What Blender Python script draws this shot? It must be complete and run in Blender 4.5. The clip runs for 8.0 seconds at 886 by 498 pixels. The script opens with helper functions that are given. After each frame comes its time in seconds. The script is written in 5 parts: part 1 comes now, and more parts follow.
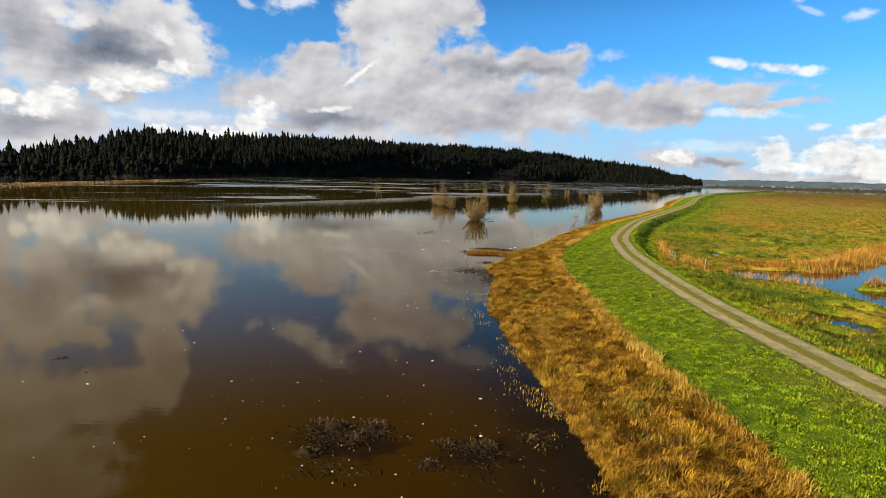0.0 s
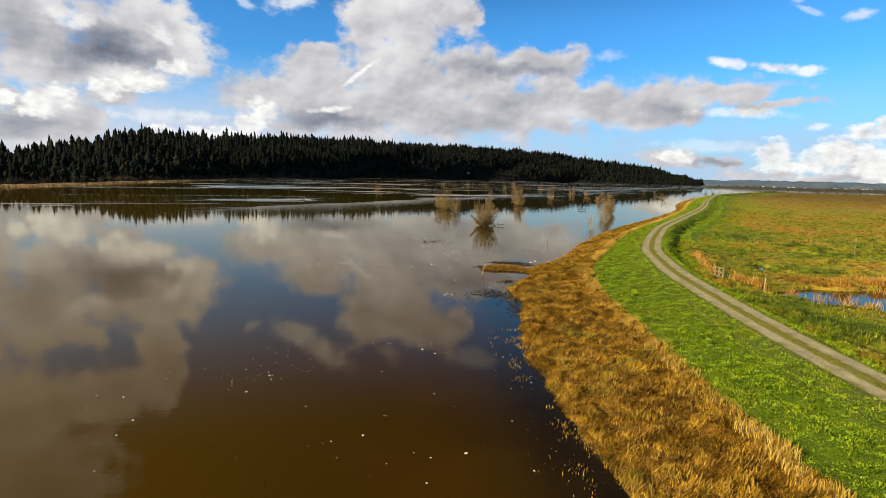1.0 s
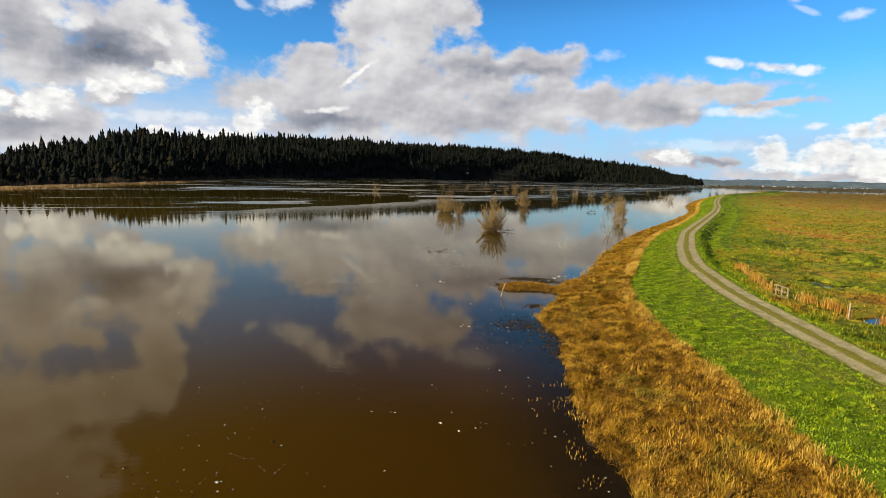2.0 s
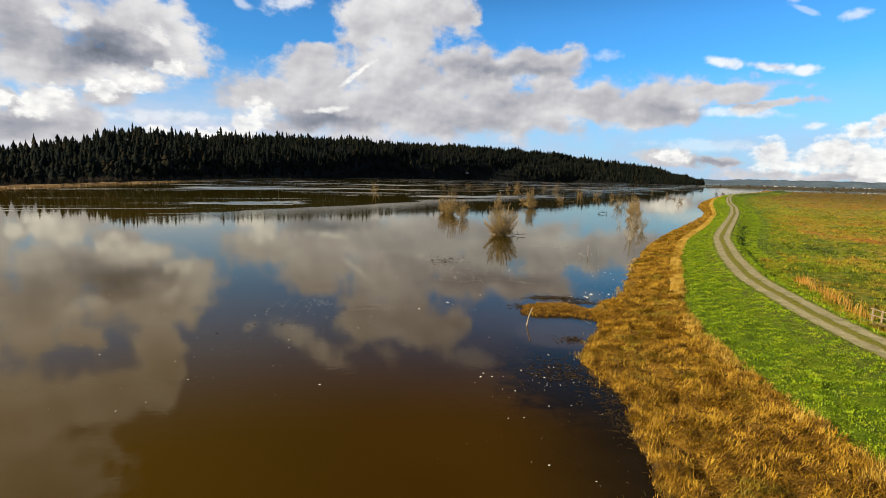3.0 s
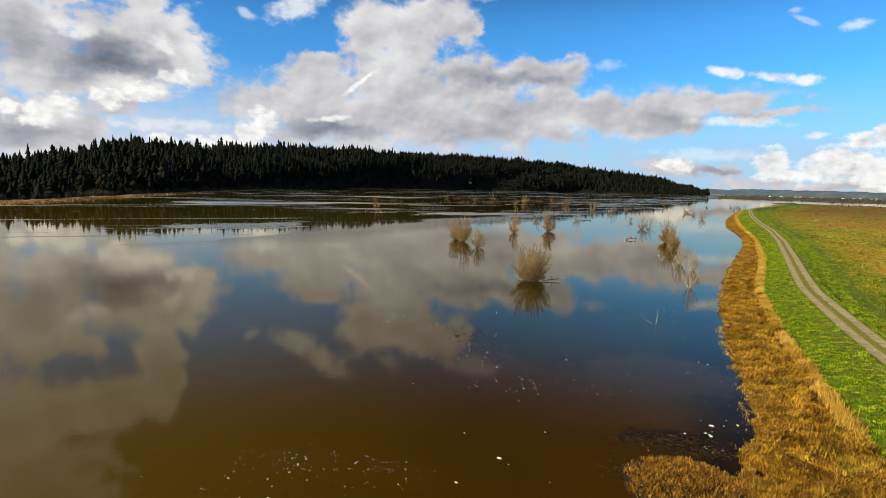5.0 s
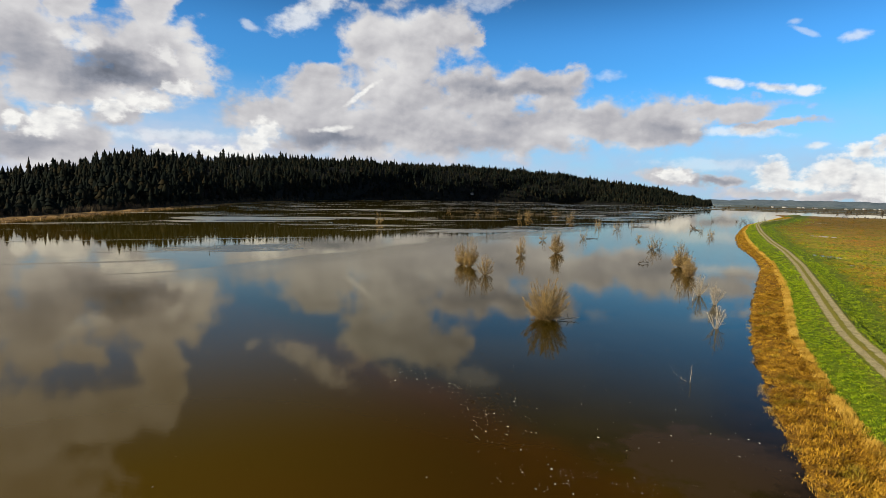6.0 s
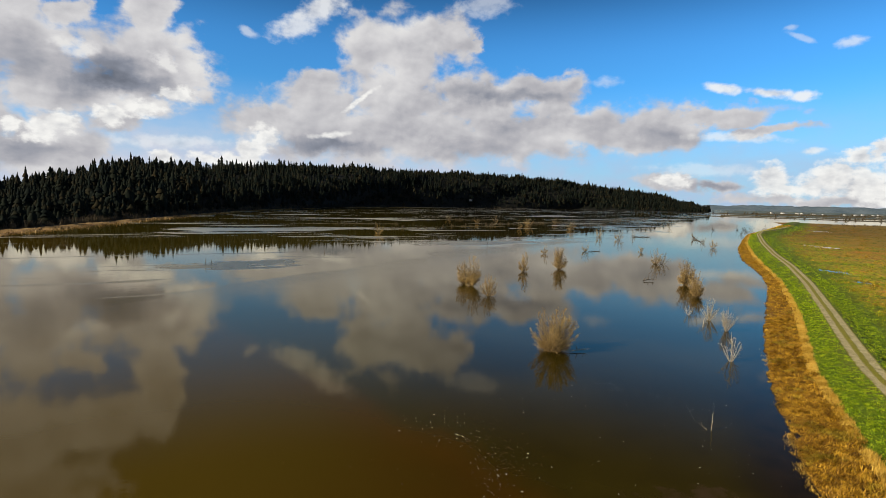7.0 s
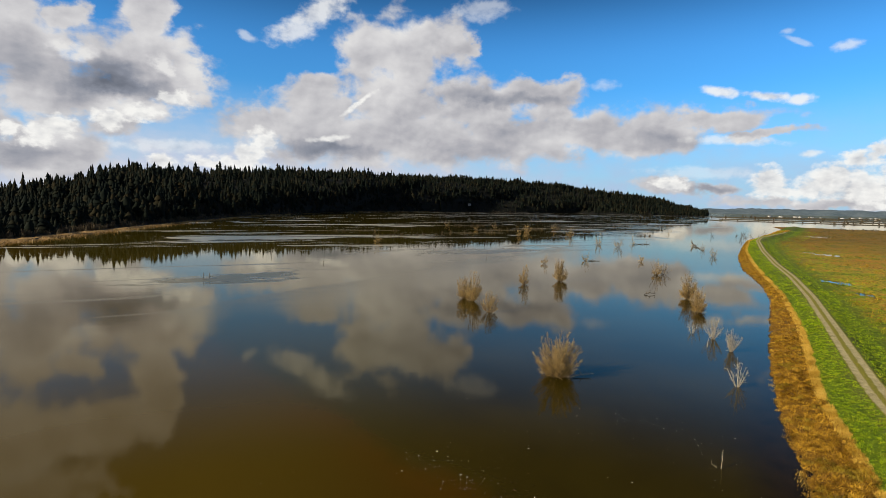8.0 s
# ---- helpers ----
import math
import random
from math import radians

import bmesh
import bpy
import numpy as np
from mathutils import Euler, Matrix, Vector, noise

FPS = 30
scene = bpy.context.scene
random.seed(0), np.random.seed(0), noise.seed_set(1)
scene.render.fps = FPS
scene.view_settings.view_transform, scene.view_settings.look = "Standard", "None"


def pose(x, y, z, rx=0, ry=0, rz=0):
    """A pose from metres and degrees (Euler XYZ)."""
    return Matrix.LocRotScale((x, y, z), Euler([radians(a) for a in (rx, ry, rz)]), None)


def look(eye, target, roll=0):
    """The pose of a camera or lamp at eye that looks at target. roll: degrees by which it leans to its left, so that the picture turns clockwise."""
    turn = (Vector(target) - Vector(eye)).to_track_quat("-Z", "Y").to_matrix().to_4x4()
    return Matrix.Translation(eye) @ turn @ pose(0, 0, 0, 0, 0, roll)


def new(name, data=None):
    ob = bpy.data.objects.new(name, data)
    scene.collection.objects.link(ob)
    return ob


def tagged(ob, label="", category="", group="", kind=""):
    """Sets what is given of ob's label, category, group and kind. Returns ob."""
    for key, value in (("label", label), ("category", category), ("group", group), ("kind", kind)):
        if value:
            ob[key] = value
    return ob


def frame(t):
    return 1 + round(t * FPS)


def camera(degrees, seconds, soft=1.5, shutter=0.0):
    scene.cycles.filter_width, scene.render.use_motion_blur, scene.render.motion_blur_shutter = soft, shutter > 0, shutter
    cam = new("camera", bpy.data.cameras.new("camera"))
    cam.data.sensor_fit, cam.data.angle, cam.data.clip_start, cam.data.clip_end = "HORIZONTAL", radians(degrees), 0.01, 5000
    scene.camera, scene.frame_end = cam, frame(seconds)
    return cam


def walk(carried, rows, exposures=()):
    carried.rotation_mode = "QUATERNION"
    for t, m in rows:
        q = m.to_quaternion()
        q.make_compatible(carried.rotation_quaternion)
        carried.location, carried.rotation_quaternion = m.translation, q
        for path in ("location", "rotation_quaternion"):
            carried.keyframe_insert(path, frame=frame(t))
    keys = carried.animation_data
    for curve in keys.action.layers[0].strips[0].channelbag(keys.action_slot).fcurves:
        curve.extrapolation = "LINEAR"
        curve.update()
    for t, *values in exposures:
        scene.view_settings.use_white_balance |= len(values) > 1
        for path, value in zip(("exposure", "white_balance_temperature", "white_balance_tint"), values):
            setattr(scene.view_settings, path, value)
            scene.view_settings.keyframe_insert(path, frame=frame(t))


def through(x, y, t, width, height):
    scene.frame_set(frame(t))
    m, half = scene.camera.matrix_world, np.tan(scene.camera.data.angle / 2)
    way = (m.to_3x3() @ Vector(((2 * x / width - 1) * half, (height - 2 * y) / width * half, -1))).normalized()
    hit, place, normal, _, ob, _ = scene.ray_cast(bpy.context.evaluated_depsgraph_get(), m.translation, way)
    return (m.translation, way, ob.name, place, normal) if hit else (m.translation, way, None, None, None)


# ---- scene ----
cam = camera(79.06, 8.0, soft=0.65)
PATH = [
    (0.0, look((0.00, 0.00, 10.00), (-0.017, 9.908, 8.647), 1.56)),
    (0.5, look((-0.77, 4.86, 10.22), (-0.754, 14.766, 8.875), 1.58)),
    (1.0, look((-1.53, 8.80, 10.50), (-1.538, 18.707, 9.149), 1.53)),
    (1.5, look((-2.31, 13.20, 10.80), (-2.300, 23.107, 9.454), 1.44)),
    (3.0, look((-3.49, 28.65, 10.37), (-3.461, 38.559, 9.022), 1.38)),
    (3.5, look((-4.22, 33.65, 10.64), (-4.176, 43.557, 9.276), 1.43)),
    (4.0, look((-4.94, 38.19, 11.37), (-4.950, 48.096, 9.987), 1.46)),
    (4.5, look((-5.59, 42.69, 12.51), (-5.636, 52.599, 11.196), 1.49)),
    (5.0, look((-6.01, 46.01, 13.87), (-6.018, 55.937, 12.676), 1.50)),
    (6.5, look((-7.61, 53.18, 18.51), (-7.661, 63.133, 17.556), 1.44)),
    (7.0, look((-7.91, 54.33, 19.86), (-7.926, 64.284, 18.951), 1.38)),
    (7.5, look((-8.13, 55.23, 21.16), (-8.103, 65.189, 20.292), 1.33)),
    (8.0, look((-8.37, 55.64, 22.41), (-8.360, 65.604, 21.563), 1.27)),
]
walk(cam, PATH, exposures=[(0.0, 0.82), (4.8, 0.80), (6.5, 0.68), (8.0, 0.68)])

# ---- light and sky ----
SUN_AZ = radians(-116.0)      # clockwise from +y: low sun behind the camera's left shoulder
SUN_EL = radians(24.0)
sun_data = bpy.data.lights.new("sun", "SUN")
sun_data.energy, sun_data.angle, sun_data.color = 5.0, radians(0.5), (1.0, 0.87, 0.64)
sun = new("sun", sun_data)
to_sun = Vector((math.sin(SUN_AZ) * math.cos(SUN_EL), math.cos(SUN_AZ) * math.cos(SUN_EL), math.sin(SUN_EL)))
sun.matrix_world = look(to_sun * 200, (0, 0, 0))


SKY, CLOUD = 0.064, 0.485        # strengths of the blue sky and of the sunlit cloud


class Nodes:
    """A small wrapper to write node trees as expressions."""

    def __init__(self, tree):
        self.tree = tree

    def add(self, kind):
        return self.tree.nodes.new(kind)

    def attribute(self, name):
        node = self.add("ShaderNodeAttribute")
        node.attribute_name = name
        return node.outputs["Fac"]

    def put(self, socket, value):
        if isinstance(value, bpy.types.NodeSocket):
            self.tree.links.new(value, socket)
        else:
            socket.default_value = value

    def math(self, op, a, b=0.0, c=None, clamp=False):
        node = self.add("ShaderNodeMath")
        node.operation, node.use_clamp = op, clamp
        self.put(node.inputs[0], a)
        self.put(node.inputs[1], b)
        if c is not None:
            self.put(node.inputs[2], c)
        return node.outputs[0]

    def vec(self, op, a, b=(0, 0, 0)):
        node = self.add("ShaderNodeVectorMath")
        node.operation = op
        self.put(node.inputs[0], a)
        self.put(node.inputs[1], b)
        return node.outputs["Value"] if op in ("LENGTH", "DOT_PRODUCT") else node.outputs[0]

    def noise(self, vector, scale, detail=4.0, rough=0.55, distortion=0.0, colour=False):
        node = self.add("ShaderNodeTexNoise")
        self.put(node.inputs["Vector"], vector)
        self.put(node.inputs["Scale"], scale)
        self.put(node.inputs["Detail"], detail)
        self.put(node.inputs["Roughness"], rough)
        self.put(node.inputs["Distortion"], distortion)
        return node.outputs["Color" if colour else "Fac"]

    def range(self, value, a, b, c=0.0, d=1.0, smooth=True):
        node = self.add("ShaderNodeMapRange")
        node.interpolation_type = "SMOOTHSTEP" if smooth else "LINEAR"
        self.put(node.inputs["Value"], value)
        for key, v in zip(("From Min", "From Max", "To Min", "To Max"), (a, b, c, d)):
            self.put(node.inputs[key], v)
        return node.outputs["Result"]

    def mix(self, fac, a, b, blend="MIX"):
        node = self.add("ShaderNodeMix")
        node.data_type, node.blend_type = "RGBA", blend
        self.put(node.inputs["Factor"], fac)
        for key, v in ((6, a), (7, b)):
            self.put(node.inputs[key], (*v, 1) if isinstance(v, tuple) and len(v) == 3 else v)
        return node.outputs[2]

    def ramp(self, fac, stops):
        node = self.add("ShaderNodeValToRGB")
        ramp = node.color_ramp
        while len(ramp.elements) < len(stops):
            ramp.elements.new(0.5)
        for e, (at, colour) in zip(ramp.elements, stops):
            e.position, e.color = at, (*colour, 1)
        self.put(node.inputs[0], fac)
        return node.outputs[0]

    def xyz(self, x, y, z=0.0):
        node = self.add("ShaderNodeCombineXYZ")
        for s, v in zip(node.inputs, (x, y, z)):
            self.put(s, v)
        return node.outputs[0]

    def split(self, v):
        node = self.add("ShaderNodeSeparateXYZ")
        self.put(node.inputs[0], v)
        return node.outputs


def build_sky():
    world = bpy.data.worlds.new("sky")
    scene.world = world
    world.use_nodes = True
    tree = world.node_tree
    tree.nodes.clear()
    n = Nodes(tree)
    sky = n.add("ShaderNodeTexSky")
    sky.sky_type, sky.sun_disc = "NISHITA", False
    sky.sun_elevation, sky.sun_rotation = SUN_EL, SUN_AZ
    sky.air_density, sky.dust_density, sky.ozone_density = 1.0, 0.3, 2.5
    way = n.add("ShaderNodeTexCoord").outputs["Generated"]
    x, y, z = n.split(way)
    az = n.math("MULTIPLY", n.math("ARCTAN2", x, y), 57.2958)
    el = n.math("MULTIPLY", n.math("ARCSINE", z), 57.2958)
    p = n.xyz(az, el)
    coarse = n.vec("MULTIPLY", p, (0.115, 0.155, 1))
    centred = (0.5, 0.5, 0.5)
    # bearing, height and half sizes of the cloud masses, in degrees: the western bank, the tower with its long shelf, and cloud out of view
    bank = ((-37.6, 12.0, 3.9, 3.7), (-30.1, 11.6, 5.5, 3.0), (-28.4, 16.1, 1.8, 2.2), (-25.5, 11.7, 1.8, 2.9), (-33.4, 9.1, 5.6, 1.8), (-38.0, 14.9, 2.5, 1.7), (-34.4, 15.3, 1.2, 1.1),
            (-38.2, 3.2, 4.1, 2.1), (-35.5, 5.6, 1.8, 1.5), (-38.5, 5.1, 1.5, 1.2), (-25.8, 9.6, 2.4, 1.1), (-29.1, 7.8, 2.5, 1.2), (-31.8, 6.3, 2.1, 1.2), (-35.2, 3.7, 3.8, 1.6),
            (-41.2, 8.4, 3.0, 6.0), (-36.4, 8.2, 3.1, 1.8))
    tower = ((-18.5, 7.7, 4.0, 1.8), (-13.0, 9.7, 3.9, 2.3), (-11.6, 6.7, 7.9, 2.9), (-13.3, 11.6, 2.2, 1.1), (-8.5, 14.8, 2.5, 2.5), (-4.1, 15.0, 5.1, 3.1), (-0.7, 16.2, 3.0, 1.9), (2.0, 16.0, 1.3, 0.8),
             (-5.2, 10.6, 5.0, 3.5), (-2.8, 6.7, 8.8, 3.0), (3.6, 10.3, 5.6, 2.4), (8.5, 11.4, 5.1, 1.3), (12.5, 12.2, 2.0, 0.9), (6.9, 7.2, 7.6, 2.6), (13.0, 7.2, 6.7, 2.2),
             (19.5, 7.5, 6.6, 2.0), (24.8, 8.4, 5.4, 0.9), (30.2, 7.0, 3.5, 0.5), (22.7, 2.3, 2.8, 0.8), (26.4, 2.0, 2.4, 0.7), (10.6, 9.4, 2.9, 1.1))
    beyond = ((-41, 21.5, 5, 4.0), (-39, 26, 6, 3.5), (-28.6, 19.3, 2.2, 2.8), (-33.5, 20.2, 4.5, 2.3), (-45, 12, 5.5, 10), (-75, 14, 24, 8), (42, 1.8, 6, 1.6), (36, 0.6, 8, 0.5))
    # crisp white heads
    heads = ((-35.5, 5.9, 1.4, 1.2), (-36.6, 5.0, 1.2, 1.0), (-31.6, 6.8, 1.3, 1.0), (-29.1, 7.8, 1.7, 0.8), (-26.3, 9.2, 1.7, 0.8), (-18.7, 5.7, 1.3, 1.7),
             (-19.8, 4.4, 1.5, 1.2), (-20.9, 3.5, 2.4, 0.8), (-27.4, 3.2, 1.6, 0.7), (-23.2, 3.2, 1.8, 0.5), (-38.5, 5.2, 0.8, 0.7), (31.0, 2.6, 1.6, 1.4), (33.8, 1.9, 1.4, 1.1),
             (35.6, 2.6, 1.8, 1.4), (38.1, 2.0, 1.9, 1.7), (37.5, 4.5, 1.0, 0.7), (38.8, 5.0, 0.9, 0.8), (22.9, 2.5, 1.9, 0.7), (36.3, 3.4, 1.0, 0.8), (32.1, 1.7, 1.7, 0.7), (41.5, 3.5, 2.0, 2.2))
    # thin bright streaks: bearing, height, half length, half width, slope and density
    streaks = ((-9.2, 9.9, 2.0, 0.35, 0.75, 0.95), (-12.1, 6.4, 2.3, 0.35, 0.15, 0.9), (26.6, 10.8, 1.9, 0.6, -0.15, 0.85), (30.5, 10.1, 2.5, 0.45, -0.2, 0.85), (32.9, 9.6, 1.3, 0.45, 0.0, 0.85),
               (34.0, 5.0, 0.9, 0.4, 0.0, 0.7), (36.1, 13.7, 1.2, 0.5, 0.0, 0.55), (32.5, 14.5, 1.4, 0.3, -0.4, 0.35), (31.6, 15.4, 0.8, 0.3, 0.0, 0.35), (28.0, 6.4, 4.4, 0.5, -0.06, 0.6),
               (-19.8, 15.4, 1.0, 0.5, -0.3, 0.45), (-15.4, 16.4, 3.0, 1.3, 0.25, 0.7), (-13.0, 18.2, 3.8, 1.5, 0.5, 0.75), (3.4, 19.1, 3.4, 1.2, 0.1, 0.4), (-26.9, 4.8, 6.2, 0.8, 0.02, 0.45), (25.8, 3.5, 5.8, 0.7, 0.0, 0.35), (16.1, 12.0, 1.4, 0.6, 0.0, 0.35))
    # the thick and the thin, sunlit parts of the clouds: bearing, height, half sizes and tone
    tones = ((-31.7, 10.8, 3.4, 1.5, -0.40), (-29.7, 9.5, 3.1, 1.1, -0.32), (-34.6, 9.4, 3.2, 1.2, -0.22), (-38.0, 10.9, 2.2, 1.8, -0.16), (-37.1, 2.8, 3.0, 1.0, -0.2), (-13.3, 5.5, 4.5, 0.9, -0.22),
             (-9.6, 4.9, 3.5, 0.9, -0.26), (3.0, 11.1, 5.3, 0.8, -0.2), (8.6, 10.7, 4.0, 0.7, -0.2), (21.9, 6.8, 4.6, 1.0, -0.16), (3.8, 5.3, 5.9, 1.2, -0.18), (26.6, 1.9, 2.4, 0.6, -0.25))
    lit = ((-5.9, 15.5, 5.8, 2.9, 0.12), (-5.8, 11.2, 2.1, 3.3, 0.14), (-11.0, 9.8, 5.1, 2.2, 0.05), (12.5, 6.2, 2.3, 0.8, 0.12), (10.3, 9.9, 2.1, 0.8, 0.12), (-28.0, 15.0, 2.7, 1.9, 0.14),
           (-36.0, 14.7, 3.1, 1.3, 0.14), (-25.3, 10.8, 2.4, 1.5, 0.10), (10.1, 8.2, 6.9, 0.6, -0.10), (-24.6, 12.7, 1.5, 1.6, 0.26), (-27.3, 11.9, 0.7, 0.9, 0.40), (-34.3, 12.4, 1.2, 0.6, 0.30), (-29.0, 8.0, 3.4, 1.0, 0.16), (-35.8, 5.4, 2.2, 1.4, 0.16))

    def reach(at, a, e, w, h):
        return n.vec("LENGTH", n.vec("MULTIPLY", n.vec("SUBTRACT", at, (a, e, 0)), (1 / w, 1 / h, 0)))

    def cover(masses, at, blend):
        total = None
        for a, e, w, h in masses:
            v = n.math("SUBTRACT", 1.0, reach(at, a, e, w * 1.14, h * 1.14))
            total = v if total is None else n.math("SMOOTH_MAX", total, v, blend)
        return total

    warp = n.vec("SUBTRACT", n.noise(coarse, 2.0, 7, 0.58, colour=True), centred)
    bent = n.vec("ADD", p, n.vec("MULTIPLY", warp, (5.6, 3.8, 0)))
    total = cover(bank + tower + beyond, bent, 0.22)
    fine = n.noise(coarse, 2.6, 8, 0.54, 0.15)
    # scattered cloud in the rest of the sky, out of the masses' reach
    far = n.math("MAXIMUM", n.range(n.math("ABSOLUTE", az), 48, 75), n.range(el, 26, 45))
    rest = n.math("SUBTRACT", n.noise(n.vec("MULTIPLY", way, (2.2, 2.2, 4.0)), 1.3, 5, 0.55), 0.57)
    rest = n.math("MULTIPLY", n.math("MULTIPLY", rest, 3.0), far)
    total = n.math("MAXIMUM", total, n.math("SUBTRACT", rest, n.math("MULTIPLY", n.math("SUBTRACT", 1.0, far), 2.0)))
    dens = n.math("ADD", total, n.math("MULTIPLY", n.math("SUBTRACT", fine, 0.5), 1.9))
    alpha = n.range(dens, -0.24, 0.36)
    # relief: compare the noise with itself a step towards the sun, at two scales
    relief = n.math("SUBTRACT", n.noise(coarse, 1.5, 3, 0.45, 0.1), n.noise(n.vec("ADD", coarse, (-0.10, 0.17, 0)), 1.5, 3, 0.45, 0.1))
    small = n.math("SUBTRACT", fine, n.noise(n.vec("ADD", coarse, (-0.04, 0.06, 0)), 2.6, 8, 0.54, 0.15))
    shade = n.math("ADD", n.range(dens, 0.15, 0.9, 0.74, 0.64), n.math("ADD", n.math("MULTIPLY", relief, 0.7), n.math("MULTIPLY", small, 0.6)))
    for a, e, w, h, deep in tones + lit:
        shade = n.math("ADD", shade, n.range(n.math("ADD", reach(bent, a, e, w, h), n.math("MULTIPLY", n.math("SUBTRACT", fine, 0.5), 0.8)), 1.45, 0.25, 0.0, deep))
    grey = n.ramp(n.range(shade, 0.0, 1.0, smooth=False), [(0.0, (0.18, 0.20, 0.25)), (0.3, (0.325, 0.35, 0.42)), (0.6, (0.60, 0.595, 0.635)), (0.85, (0.86, 0.85, 0.865)), (1.0, (1.0, 0.99, 0.98))])
    # white heads
    knots = n.vec("MULTIPLY", p, (0.30, 0.42, 1))
    warp2 = n.vec("SUBTRACT", n.noise(knots, 0.9, 6, 0.6, colour=True), centred)
    puffs = n.noise(knots, 2.7, 8, 0.54, 0.1)
    dens2 = n.math("ADD", cover(heads, n.vec("ADD", p, n.vec("MULTIPLY", warp2, (3.2, 2.2, 0))), 0.2), n.math("MULTIPLY", n.math("SUBTRACT", puffs, 0.5), 1.6))
    alpha2 = n.range(dens2, -0.10, 0.52, 0.0, 0.94)
    for a, e, w, h, slope, most in streaks:
        q = n.vec("SUBTRACT", n.vec("ADD", p, n.vec("MULTIPLY", warp2, (1.3, 0.8, 0))), (a, e, 0))
        qx, qy, _ = n.split(q)
        q = n.xyz(n.math("DIVIDE", qx, w), n.math("DIVIDE", n.math("SUBTRACT", qy, n.math("MULTIPLY", qx, slope)), h))
        wisp = n.math("ADD", n.math("SUBTRACT", 1.0, n.vec("LENGTH", q)), n.math("MULTIPLY", n.math("SUBTRACT", puffs, 0.5), 1.4))
        alpha2 = n.math("MAXIMUM", alpha2, n.range(wisp, -0.15, 0.7, 0.0, most))
    turn = n.math("SUBTRACT", puffs, n.noise(n.vec("ADD", knots, (-0.16, 0.24, 0)), 1.6, 5, 0.5, 0.1))
    shade2 = n.math("ADD", 0.93, n.math("SUBTRACT", n.math("MULTIPLY", turn, 1.0), n.math("MULTIPLY", n.range(dens2, 0.3, 0.9), 0.12)))
    white = n.ramp(n.range(shade2, 0.0, 1.0, smooth=False), [(0.0, (0.42, 0.44, 0.50)), (0.45, (0.62, 0.63, 0.67)), (0.75, (0.95, 0.95, 0.95)), (1.0, (1.20, 1.19, 1.15))])

    def glow(colour, strength):
        node = n.add("ShaderNodeBackground")
        n.put(node.inputs[0], colour)
        n.put(node.inputs[1], strength)
        return node.outputs[0]

    def over(fac, below, above):
        node = n.add("ShaderNodeMixShader")
        for s, v in zip(node.inputs, (fac, below, above)):
            n.put(s, v)
        return node.outputs[0]

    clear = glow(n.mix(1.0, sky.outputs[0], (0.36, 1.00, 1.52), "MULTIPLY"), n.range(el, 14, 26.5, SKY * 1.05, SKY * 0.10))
    veil = n.math("MULTIPLY", n.range(el, 0.5, 12.0, 0.95, 0.0), n.range(fine, 0.25, 0.75, 0.75, 1.15))
    milky = n.mix(n.range(az, -8, 22), (0.72, 0.81, 1.00), (0.56, 0.73, 1.00))
    veil = n.math("MULTIPLY", veil, n.range(az, -12, 16, 1.35, 0.95), clamp=True)
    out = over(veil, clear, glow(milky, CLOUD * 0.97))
    out = over(alpha, out, glow(grey, CLOUD))
    out = over(alpha2, out, glow(white, CLOUD))
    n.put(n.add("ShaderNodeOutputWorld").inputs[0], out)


build_sky()


# ---- materials ----
def material(name):
    mat = bpy.data.materials.new(name)
    mat.use_nodes = True
    mat.node_tree.nodes.clear()
    n = Nodes(mat.node_tree)
    bsdf = n.add("ShaderNodeBsdfPrincipled")
    out = n.add("ShaderNodeOutputMaterial")
    n.put(out.inputs[0], bsdf.outputs[0])
    return mat, n, bsdf


def bump(n, bsdf, height, strength, distance):
    node = n.add("ShaderNodeBump")
    n.put(node.inputs["Strength"], strength)
    n.put(node.inputs["Distance"], distance)
    n.put(node.inputs["Height"], height)
    n.put(bsdf.inputs["Normal"], node.outputs[0])


def place(n):
    return n.add("ShaderNodeNewGeometry").outputs["Position"]


